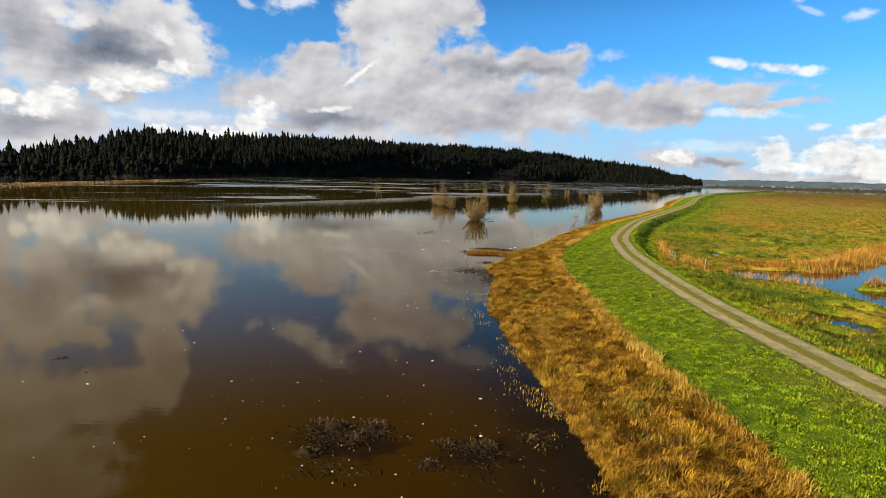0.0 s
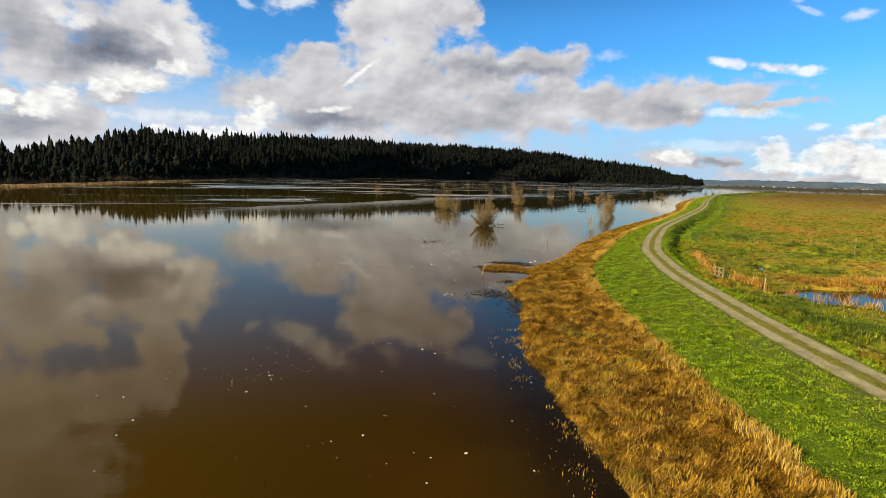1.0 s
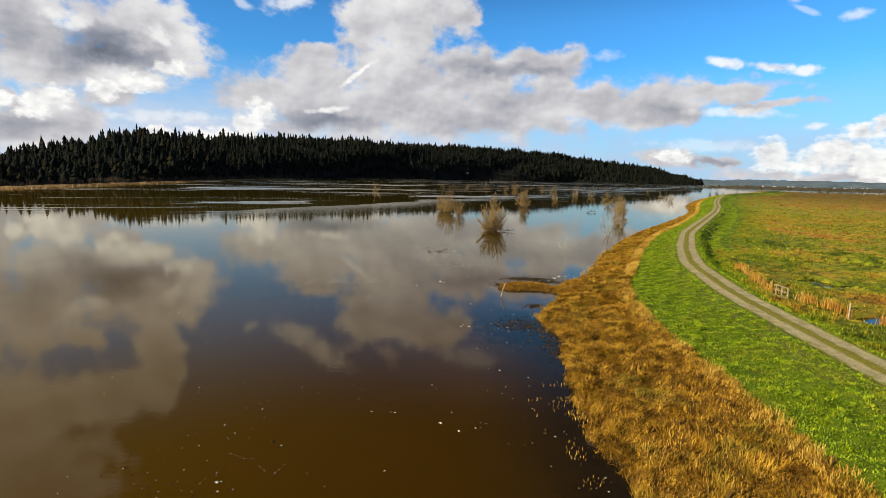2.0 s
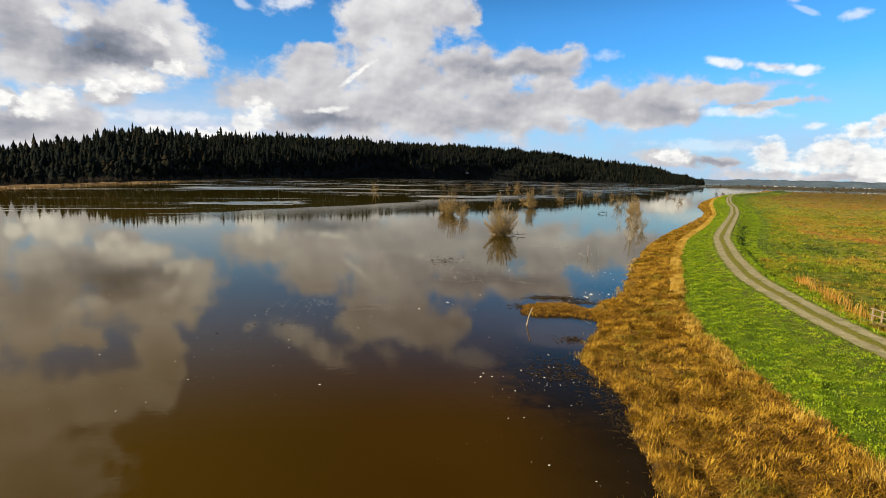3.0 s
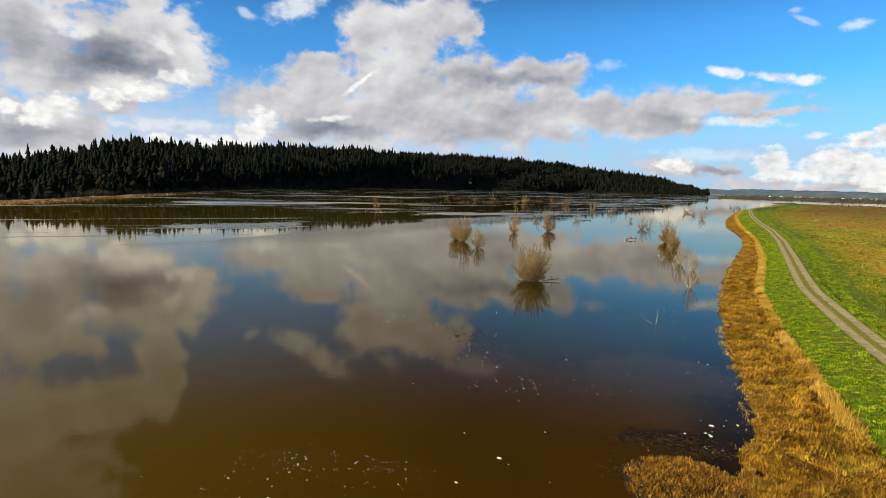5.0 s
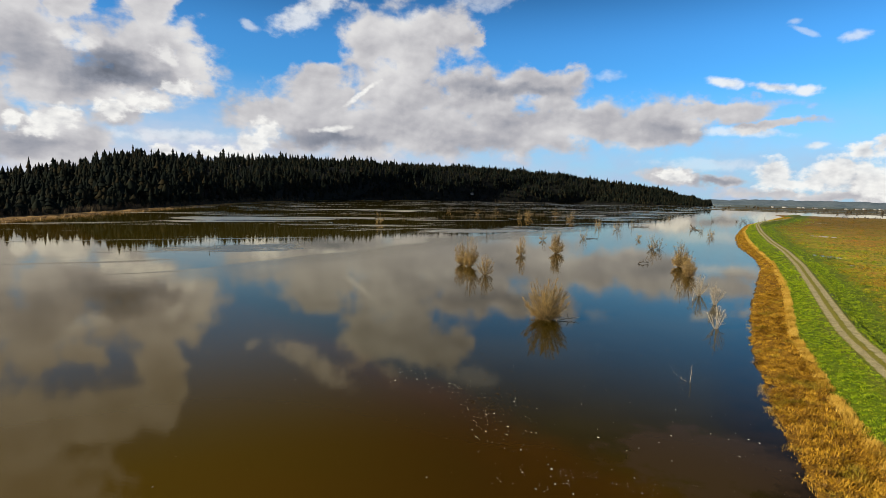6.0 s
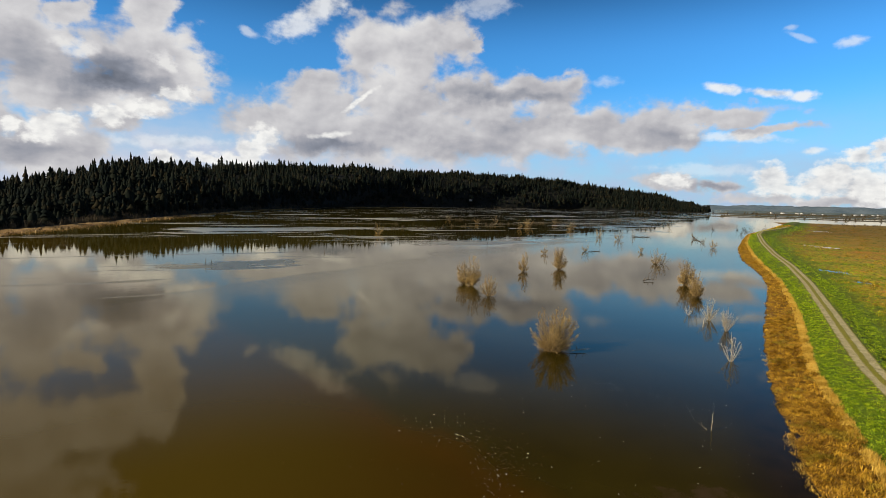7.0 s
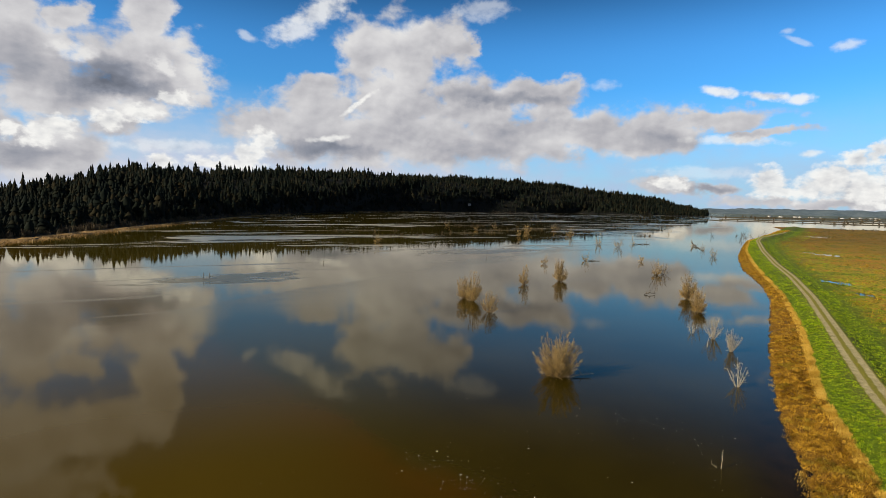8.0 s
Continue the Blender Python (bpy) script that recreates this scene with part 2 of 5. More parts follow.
def marsh_tint(n):
    """Patches of green, ochre and rust over the wet meadow, browner far out."""
    p = place(n)
    xx, yy, _ = n.split(p)
    patch, small, big = n.noise(p, 0.075, 4, 0.55, 0.4), n.noise(p, 0.42, 4, 0.6), n.noise(p, 0.016, 3, 0.5)
    f = n.math("ADD", n.math("ADD", n.math("MULTIPLY", patch, 0.42), n.math("MULTIPLY", small, 0.42)), n.math("MULTIPLY", big, 0.16))
    f = n.math("ADD", f, n.range(n.math("SUBTRACT", n.math("MULTIPLY", xx, 1.0), n.math("MULTIPLY", yy, 0.45)), 2, 60, -0.005, 0.035))
    f = n.math("ADD", f, n.range(yy, 110, 320, 0.0, 0.025))
    for a, b, w, h, more in ((75, 128, 3.4, 20, 0.13), (84, 150, 3, 16, 0.08), (64, 104, 3, 9, 0.07), (60, 78, 12, 6, 0.10), (33, 50, 4, 4, 0.08), (38, 66, 4, 4, 0.10), (33, 40, 3, 6, 0.05)):
        d = n.vec("LENGTH", n.vec("MULTIPLY", n.vec("SUBTRACT", p, (a, b, 0)), (1 / w, 1 / h, 0)))
        f = n.math("ADD", f, n.range(n.math("ADD", d, n.math("MULTIPLY", n.math("SUBTRACT", small, 0.5), 1.6)), 1.3, 0.3, 0.0, more))
    c = n.ramp(f, [(0.36, (0.0391, 0.0598, 0.0033)), (0.445, (0.148, 0.188, 0.00715)), (0.505, (0.270, 0.248, 0.0143)), (0.56, (0.3565, 0.2357, 0.0231)), (0.66, (0.4025, 0.161, 0.0242))])
    brown = n.ramp(n.math("ADD", n.math("MULTIPLY", small, 0.4), n.math("MULTIPLY", patch, 0.6)),
                   [(0.35, (0.060, 0.054, 0.009)), (0.5, (0.150, 0.098, 0.015)), (0.65, (0.205, 0.098, 0.020))])
    mottle = n.noise(p, 1.1, 5, 0.65)
    c = n.mix(n.range(mottle, 0.54, 0.36, 0.0, 0.85), c, (0.026, 0.030, 0.004))
    c = n.mix(n.range(mottle, 0.56, 0.68, 0.0, 0.45), c, (0.40, 0.30, 0.045))
    return n.mix(n.range(n.math("ADD", n.math("ADD", yy, n.math("MULTIPLY", xx, 0.5)), n.math("MULTIPLY", big, 260.0)), 400, 780), c, brown)


def marsh_leaves():
    mat, n, bsdf = material("marsh_leaves")
    island = n.add("ShaderNodeNewGeometry").outputs["Random Per Island"]
    c = n.mix(1.0, marsh_tint(n), n.ramp(island, [(0.0, (0.6, 0.65, 0.6)), (0.6, (1.1, 1.15, 1.0)), (1.0, (1.5, 1.45, 1.25))]), "MULTIPLY")
    n.put(bsdf.inputs["Base Color"], c)
    n.put(bsdf.inputs["Roughness"], 0.6)
    n.put(bsdf.inputs["Specular IOR Level"], 0.2)
    soft = n.add("ShaderNodeBsdfTranslucent")
    n.put(soft.inputs[0], c)
    m = n.add("ShaderNodeMixShader")
    for socket, v in zip(m.inputs, (0.25, bsdf.outputs[0], soft.outputs[0])):
        n.put(socket, v)
    n.put(mat.node_tree.nodes["Material Output"].inputs[0], m.outputs[0])
    return mat


def blades_material(name, stops, patch=0.25, rough=0.6, through=0.25, spread=0.55, drier=0.0, fresh=None, fresh_at=(0.52, 0.66)):
    """Thin leaves: colour by island and by patch, some light passing through."""
    mat, n, bsdf = material(name)
    island = n.add("ShaderNodeNewGeometry").outputs["Random Per Island"]
    big = n.noise(place(n), patch, 7, 0.68)
    fac = n.math("ADD", n.math("MULTIPLY", island, spread), n.math("MULTIPLY", n.range(big, 0.3, 0.7), 1.0 - spread))
    if drier:
        fac = n.math("ADD", fac, n.math("MULTIPLY", n.range(n.split(place(n))[1], 90, 420), drier))
    colour = n.ramp(fac, stops)
    if fresh:
        colour = n.mix(n.range(n.noise(place(n), 0.33, 4, 0.6), *fresh_at, 0.0, 0.6), colour, fresh)
    n.put(bsdf.inputs["Base Color"], colour)
    n.put(bsdf.inputs["Roughness"], rough)
    n.put(bsdf.inputs["Specular IOR Level"], 0.25)
    soft = n.add("ShaderNodeBsdfTranslucent")
    n.put(soft.inputs[0], colour)
    m = n.add("ShaderNodeMixShader")
    n.put(m.inputs[0], through)
    n.put(m.inputs[1], bsdf.outputs[0])
    n.put(m.inputs[2], soft.outputs[0])
    n.put(mat.node_tree.nodes["Material Output"].inputs[0], m.outputs[0])
    return mat


def plain_material(name, dark, light, scale, rough=0.8, relief=0.3, distance=0.02, metal=0.0):
    mat, n, bsdf = material(name)
    p = place(n)
    a, b = n.noise(p, scale, 5, 0.6), n.noise(p, scale * 7, 3, 0.6)
    fac = n.math("ADD", n.math("MULTIPLY", a, 0.65), n.math("MULTIPLY", b, 0.35))
    n.put(bsdf.inputs["Base Color"], n.mix(n.range(fac, 0.3, 0.7), dark, light))
    n.put(bsdf.inputs["Roughness"], rough)
    n.put(bsdf.inputs["Metallic"], metal)
    n.put(bsdf.inputs["Specular IOR Level"], 0.2)
    if relief:
        bump(n, bsdf, b, relief, distance)
    return mat


def ground_material():
    """Earth and turf across the bank: 'band' runs 0 waterline, 1 grass edge, 2 and 3 road edges, 4 landward toe, 5 and on marsh."""
    mat, n, bsdf = material("bank_ground")
    p = place(n)
    band = n.attribute("band")
    grain, mid = n.noise(p, 6.0, 5, 0.65), n.noise(p, 0.9, 5, 0.6)
    edge = n.math("ADD", band, n.math("MULTIPLY", n.math("SUBTRACT", mid, 0.5), 0.35))
    mud = n.mix(n.range(grain, 0.3, 0.7), (0.0086, 0.0065, 0.0043), (0.036, 0.0259, 0.0144))
    tan = n.ramp(n.math("ADD", n.math("MULTIPLY", grain, 0.6), n.math("MULTIPLY", mid, 0.4)),
                 [(0.25, (0.040, 0.020, 0.003)), (0.45, (0.125, 0.062, 0.006)), (0.62, (0.245, 0.130, 0.012)), (0.8, (0.36, 0.215, 0.030))])
    turf = n.ramp(n.math("ADD", n.math("MULTIPLY", grain, 0.5), n.math("MULTIPLY", mid, 0.5)),
                  [(0.25, (0.016, 0.032, 0.0008)), (0.5, (0.066, 0.104, 0.0024)), (0.75, (0.165, 0.195, 0.007))])
    worn = n.ramp(grain, [(0.3, (0.0432, 0.0648, 0.0072)), (0.7, (0.1368, 0.1368, 0.0252))])
    wet = marsh_tint(n)
    c = n.mix(n.range(edge, -0.06, 0.05), mud, tan)
    c = n.mix(n.range(edge, 0.95, 1.08), c, turf)
    c = n.mix(n.math("MULTIPLY", n.range(edge, 1.55, 1.95), n.range(edge, 3.4, 3.1)), c, worn)
    c = n.mix(n.range(edge, 3.9, 4.6), c, wet)
    height = n.split(p)[2]
    soaked = n.range(n.math("ADD", height, n.math("MULTIPLY", mid, 0.12)), 0.12, 0.03)
    c = n.mix(soaked, c, mud)
    n.put(bsdf.inputs["Base Color"], c)
    n.put(bsdf.inputs["Roughness"], 0.9)
    n.put(bsdf.inputs["Specular IOR Level"], 0.15)
    bump(n, bsdf, n.math("ADD", n.math("MULTIPLY", grain, 0.4), mid), 1.0, 0.22)
    return mat


def road_material():
    mat, n, bsdf = material("gravel_track")
    p = place(n)
    u = n.attribute("across")
    stones, mid = n.noise(p, 9.0, 6, 0.75), n.noise(p, 1.1, 5, 0.6)
    gravel = n.ramp(n.math("ADD", n.math("MULTIPLY", stones, 0.6), n.math("MULTIPLY", mid, 0.4)),
                    [(0.3, (0.105, 0.092, 0.046)), (0.5, (0.310, 0.268, 0.145)), (0.7, (0.54, 0.475, 0.285))])
    weeds = n.ramp(stones, [(0.3, (0.081, 0.088, 0.0107)), (0.6, (0.216, 0.190, 0.030)), (0.8, (0.324, 0.270, 0.085))])
    v = n.math("ADD", u, n.math("MULTIPLY", n.math("SUBTRACT", mid, 0.5), 0.24))
    centre = n.math("ABSOLUTE", n.math("SUBTRACT", v, 0.5))
    c = n.mix(n.range(centre, 0.17, 0.09), gravel, weeds)
    c = n.mix(n.range(centre, 0.41, 0.50), c, weeds)
    n.put(bsdf.inputs["Base Color"], c)
    n.put(bsdf.inputs["Roughness"], 0.95)
    n.put(bsdf.inputs["Specular IOR Level"], 0.1)
    bump(n, bsdf, stones, 0.7, 0.03)
    return mat


def water_material():
    """Still, silty flood water: brown below, mirror above, with wind-roughened streaks further out."""
    mat, n, bsdf = material("flood_water")
    p = place(n)
    near = n.attribute("offshore")
    silt = n.noise(p, 0.035, 4, 0.55)
    fine = n.noise(p, 0.5, 4, 0.6)
    deep = n.mix(n.range(silt, 0.35, 0.65), (0.031, 0.0142, 0.0004), (0.047, 0.0222, 0.0008))
    olive = n.mix(n.range(silt, 0.35, 0.65), (0.0165, 0.0132, 0.0010), (0.0270, 0.0215, 0.0017))
    front = n.math("ADD", n.vec("DOT_PRODUCT", p, (0.75, 0.66, 0)), n.math("MULTIPLY", n.math("SUBTRACT", n.noise(p, 0.12, 5, 0.6), 0.5), 7.0))
    past = n.range(front, 56.0, 61.0, 0.0, 0.85)      # the edge between the red-brown and the olive water
    deep = n.mix(past, deep, olive)
    plume = n.range(n.math("ADD", n.split(p)[0], n.math("MULTIPLY", silt, 30.0)), 14, -14)
    deep = n.mix(n.math("MULTIPLY", plume, 0.6), deep, n.mix(past, n.mix(n.range(n.split(p)[1], 55, 95), (0.098, 0.060, 0.004), (0.066, 0.048, 0.004)), (0.054, 0.044, 0.005)))
    clear = n.mix(n.range(fine, 0.3, 0.7), (0.011, 0.0072, 0.0030), (0.017, 0.0105, 0.0042))
    c = n.mix(n.range(n.math("ADD", near, n.math("MULTIPLY", silt, 7.0)), 4.0, 10.0), clear, deep)
    ragged = n.noise(p, 1.1, 6, 0.65)
    for bx, by, ax, ay in ((2.9, 55.2, 3.3, 4.6), (7.0, 74.8, 3.2, 1.3), (-3.4, 19.0, 2.2, 1.5), (1.4, 18.4, 1.6, 1.2)):
        bed = n.vec("LENGTH", n.vec("MULTIPLY", n.vec("SUBTRACT", p, (bx, by, 0)), (1 / ax, 1 / ay, 0)))
        c = n.mix(n.range(n.math("ADD", bed, n.math("MULTIPLY", n.math("SUBTRACT", ragged, 0.5), 2.2)), 1.25, 0.45, 0.0, 0.75), c, (0.006, 0.0045, 0.003))
    shoal = n.vec("LENGTH", n.vec("MULTIPLY", n.vec("SUBTRACT", p, (10.3, 85.5, 0)), (0.165, 0.19, 0)))
    c = n.mix(n.range(n.math("ADD", shoal, n.math("MULTIPLY", n.math("SUBTRACT", fine, 0.5), 1.5)), 1.10, 0.70, 0.0, 0.75), c, (0.042, 0.026, 0.013))
    inlet = n.vec("LENGTH", n.vec("MULTIPLY", n.vec("SUBTRACT", p, (4.9, 64.0, 0)), (1 / 3.6, 1 / 3.6, 0)))
    c = n.mix(n.range(n.math("ADD", inlet, n.math("MULTIPLY", n.math("SUBTRACT", fine, 0.5), 0.6)), 1.15, 0.7, 0.0, 0.8), c, (0.058, 0.036, 0.022))
    n.put(bsdf.inputs["Base Color"], c)
    xx, yy, zz = n.split(p)
    along = n.vec("DOT_PRODUCT", p, (0.90, 0.43, 0))
    across = n.vec("DOT_PRODUCT", p, (-0.43, 0.90, 0))
    # the edge of the sheltered water, and the ruffled strip on its near side
    rim = n.math("ADD", n.vec("DOT_PRODUCT", p, (-0.874, 0.487, 0)), n.math("MULTIPLY", n.math("SUBTRACT", n.noise(p, 0.012, 3, 0.5), 0.5), 16.0))
    broken = n.noise(n.xyz(n.math("MULTIPLY", along, 0.006), n.math("MULTIPLY", across, 0.03), 3.0), 1.0, 5, 0.6, 0.6)
    rim = n.math("ADD", rim, n.math("MULTIPLY", n.math("SUBTRACT", broken, 0.52), n.range(yy, 190, 420, 10.0, 330.0)))
    inside = n.range(rim, 128.5, 130.5)
    ruffle = n.math("MULTIPLY", n.range(rim, 98.0, 128.0), n.math("SUBTRACT", 1.0, inside))
    ruffle = n.math("MULTIPLY", ruffle, n.range(yy, 130, 185))
    lanes = n.noise(n.xyz(n.math("MULTIPLY", along, 0.0050), n.math("MULTIPLY", across, 0.021)), 1.0, 6, 0.62, 0.8)
    out = n.math("MULTIPLY", inside, n.range(lanes, 0.57, 0.60))
    thin = n.noise(n.xyz(n.math("MULTIPLY", along, 0.010), n.math("MULTIPLY", across, 0.075), 7.0), 1.0, 5, 0.6, 0.6)
    out = n.math("MAXIMUM", out, n.math("MULTIPLY", inside, n.math("MULTIPLY", n.range(thin, 0.612, 0.64), n.range(yy, 150, 420, 0.5, 1.0))))
    gloss = n.add("ShaderNodeBsdfGlossy")
    n.put(gloss.inputs["Color"], (0.97, 0.91, 0.76, 1))
    n.put(gloss.inputs["Roughness"], n.math("ADD", 0.022, n.math("ADD", n.math("MULTIPLY", out, 0.30), n.math("MULTIPLY", ruffle, 0.14))))
    n.put(bsdf.inputs["Roughness"], 1.0)
    n.put(bsdf.inputs["Specular IOR Level"], 0.0)
    rip = n.noise(n.vec("MULTIPLY", p, (1.0, 1.6, 1)), 2.2, 3, 0.5)
    swell = n.noise(p, 0.25, 2, 0.5)
    node = n.add("ShaderNodeBump")
    n.put(node.inputs["Strength"], n.math("ADD", 0.07, n.math("ADD", n.math("MULTIPLY", out, 0.5), n.math("MULTIPLY", ruffle, 0.3))))
    n.put(node.inputs["Distance"], 0.05)
    n.put(node.inputs["Height"], n.math("ADD", n.math("MULTIPLY", rip, 0.4), swell))
    n.put(gloss.inputs["Normal"], node.outputs[0])
    edge = n.add("ShaderNodeFresnel")
    n.put(edge.inputs["IOR"], 1.33)
    n.put(edge.inputs["Normal"], node.outputs[0])
    both = n.add("ShaderNodeMixShader")
    n.put(both.inputs[0], n.math("MULTIPLY", edge.outputs[0], n.range(edge.outputs[0], 0.05, 0.45, 0.72, 0.94)))
    n.put(both.inputs[1], bsdf.outputs[0])
    n.put(both.inputs[2], gloss.outputs[0])
    n.put(mat.node_tree.nodes["Material Output"].inputs[0], both.outputs[0])
    return mat


def forest_material():
    mat, n, bsdf = material("cloud_shaded_needles")
    island = n.add("ShaderNodeNewGeometry").outputs["Random Per Island"]
    p = place(n)
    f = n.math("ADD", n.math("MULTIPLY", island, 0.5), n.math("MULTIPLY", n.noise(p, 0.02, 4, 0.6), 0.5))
    # needle tones kept near black: the hill's cloud shade is in the colour
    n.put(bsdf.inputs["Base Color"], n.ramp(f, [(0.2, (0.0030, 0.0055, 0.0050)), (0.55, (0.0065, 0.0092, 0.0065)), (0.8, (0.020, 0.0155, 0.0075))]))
    n.put(bsdf.inputs["Roughness"], 0.9)
    n.put(bsdf.inputs["Specular IOR Level"], 0.05)
    return mat


M_GROUND, M_ROAD, M_WATER, M_FOREST = ground_material(), road_material(), water_material(), forest_material()
M_TAN = blades_material("matted_dry_grass", [(0.0, (0.042, 0.020, 0.002)), (0.34, (0.205, 0.102, 0.0065)), (0.7, (0.44, 0.248, 0.016)), (1.0, (0.57, 0.37, 0.045))], 1.25, spread=0.32, fresh=(0.2046, 0.17, 0.01263))
M_SEDGE = blades_material("russet_sedge", [(0.0, (0.030, 0.013, 0.002)), (0.4, (0.20, 0.094, 0.007)), (0.75, (0.41, 0.215, 0.016)), (1.0, (0.54, 0.33, 0.04))], 1.8, spread=0.5)
M_STRAW = blades_material("standing_straw", [(0.0, (0.28, 0.150, 0.014)), (0.5, (0.51, 0.315, 0.042)), (1.0, (0.67, 0.485, 0.12))])
M_GREEN = blades_material("green_turf", [(0.0, (0.026, 0.062, 0.0010)), (0.38, (0.150, 0.240, 0.0034)), (0.72, (0.310, 0.400, 0.0075)), (1.0, (0.44, 0.42, 0.023))], 1.7, spread=0.28, fresh=(0.27, 0.245, 0.018), fresh_at=(0.53, 0.70))
M_MARSH = marsh_leaves()
M_REED = blades_material("cattail_leaves", [(0.0, (0.2153, 0.0828, 0.0083)), (0.5, (0.4554, 0.2236, 0.029)), (1.0, (0.5796, 0.3974, 0.0994))])
M_DARKREED = blades_material("far_dead_reeds", [(0.0, (0.10, 0.06, 0.022)), (0.6, (0.25, 0.155, 0.058)), (1.0, (0.42, 0.29, 0.13))], 0.03, spread=0.4)
M_TWIG = blades_material("willow_twigs", [(0.0, (0.115, 0.070, 0.025)), (0.5, (0.275, 0.182, 0.066)), (1.0, (0.47, 0.345, 0.145))], 0.3, 0.7, 0.0)
M_BARK = plain_material("wet_bark", (0.0252, 0.0187, 0.0122), (0.1152, 0.09, 0.0612), 3.0)
M_STEM = plain_material("willow_bark", (0.045, 0.030, 0.014), (0.21, 0.145, 0.068), 1.2)
M_DEAD = plain_material("bleached_dead_wood", (0.15, 0.125, 0.088), (0.42, 0.365, 0.28), 2.5)
# soil under the trees, its colour darkened likewise for cloud shade
M_HILL = plain_material("cloud_shaded_floor", (0.0022, 0.0029, 0.0022), (0.0058, 0.0058, 0.0036), 0.05, 0.95, 0.0)
M_REEDBED = plain_material("far_reed_bed", (0.10, 0.06, 0.022), (0.36, 0.22, 0.085), 0.06, 0.95, 0.4, 0.5)
# distance haze is painted into the ridge's base colour
M_FAR = plain_material("haze_tinted_far_hill", (0.050, 0.078, 0.108), (0.105, 0.135, 0.165), 0.012, 1.0, 0.0)
M_FOAM = plain_material("pale_litter", (0.45, 0.42, 0.36), (0.8, 0.78, 0.72), 3.0, 0.7, 0.0)
M_MAT = plain_material("drowned_weed", (0.008, 0.005, 0.002), (0.055, 0.032, 0.011), 2.0, 1.0)
M_SODDEN = blades_material("sodden_grass", [(0.0, (0.012, 0.008, 0.003)), (0.6, (0.06, 0.036, 0.010)), (1.0, (0.36, 0.24, 0.09))], 1.5, spread=0.7)
M_MUD = plain_material("sodden_mud", (0.008, 0.004, 0.0012), (0.040, 0.020, 0.006), 4.0, 1.0, 0.6, 0.05)
M_TIMBER = plain_material("weathered_timber", (0.18, 0.13, 0.08), (0.42, 0.32, 0.20), 5.0)
M_WALL = plain_material("white_siding", (0.28, 0.28, 0.28), (0.52, 0.52, 0.51), 0.02)
M_ROOF = plain_material("grey_roof", (0.10, 0.10, 0.11), (0.2, 0.2, 0.2), 0.5)
M_DARKBRUSH = blades_material("bare_brush", [(0.0, (0.0216, 0.0173, 0.0115)), (0.6, (0.0612, 0.0446, 0.0252)), (1.0, (0.1152, 0.0828, 0.0432))], 0.02, 0.9, 0.0)


# ---- mesh helpers ----
rng = np.random.default_rng(7)


def mesh_of(name, verts, faces, mat, parent=None, label="", attributes=()):
    """One mesh object from arrays: verts (n, 3), faces (m, 3 or 4) or a list of such arrays."""
    faces = faces if isinstance(faces, list) else [faces]
    verts = np.asarray(verts, dtype=np.float32).reshape(-1, 3)
    faces = [np.asarray(f, dtype=np.int32) for f in faces if len(f)]
    me = bpy.data.meshes.new(name)
    me.vertices.add(len(verts))
    me.vertices.foreach_set("co", verts.ravel())
    loops = np.concatenate([f.ravel() for f in faces])
    sizes = np.concatenate([np.full(len(f), f.shape[1], dtype=np.int32) for f in faces])
    starts = np.concatenate([[0], np.cumsum(sizes)[:-1]]).astype(np.int32)
    me.loops.add(len(loops))
    me.loops.foreach_set("vertex_index", loops)
    me.polygons.add(len(sizes))
    me.polygons.foreach_set("loop_start", starts)
    me.materials.append(mat)
    for key, values in attributes:
        layer = me.attributes.new(key, "FLOAT", "POINT")
        layer.data.foreach_set("value", np.asarray(values, dtype=np.float32).ravel())
    me.update(calc_edges=True)
    me.validate()
    ob = new(name, me)
    if parent is not None:
        ob.parent = parent
    if label:
        ob["label"] = label
    return ob


def smooth(ob):
    ob.data.polygons.foreach_set("use_smooth", np.ones(len(ob.data.polygons), dtype=bool))
    return ob


def grid_faces(rows, cols):
    i = np.arange(rows - 1)[:, None] * cols + np.arange(cols - 1)[None, :]
    return np.stack([i, i + 1, i + 1 + cols, i + cols], -1).reshape(-1, 4)


def lumps(x, y, scale, seed):
    """Smooth value noise on arrays, about -1 to 1."""
    x, y = np.asarray(x, float) / scale, np.asarray(y, float) / scale
    xi, yi = np.floor(x).astype(np.int64), np.floor(y).astype(np.int64)
    fx, fy = x - xi, y - yi
    fx, fy = fx * fx * (3 - 2 * fx), fy * fy * (3 - 2 * fy)

    def h(a, b):
        v = np.sin(a * 127.1 + b * 311.7 + seed * 74.7) * 43758.5453
        return (v - np.floor(v)) * 2 - 1

    top = h(xi, yi) * (1 - fx) + h(xi + 1, yi) * fx
    low = h(xi, yi + 1) * (1 - fx) + h(xi + 1, yi + 1) * fx
    return top * (1 - fy) + low * fy


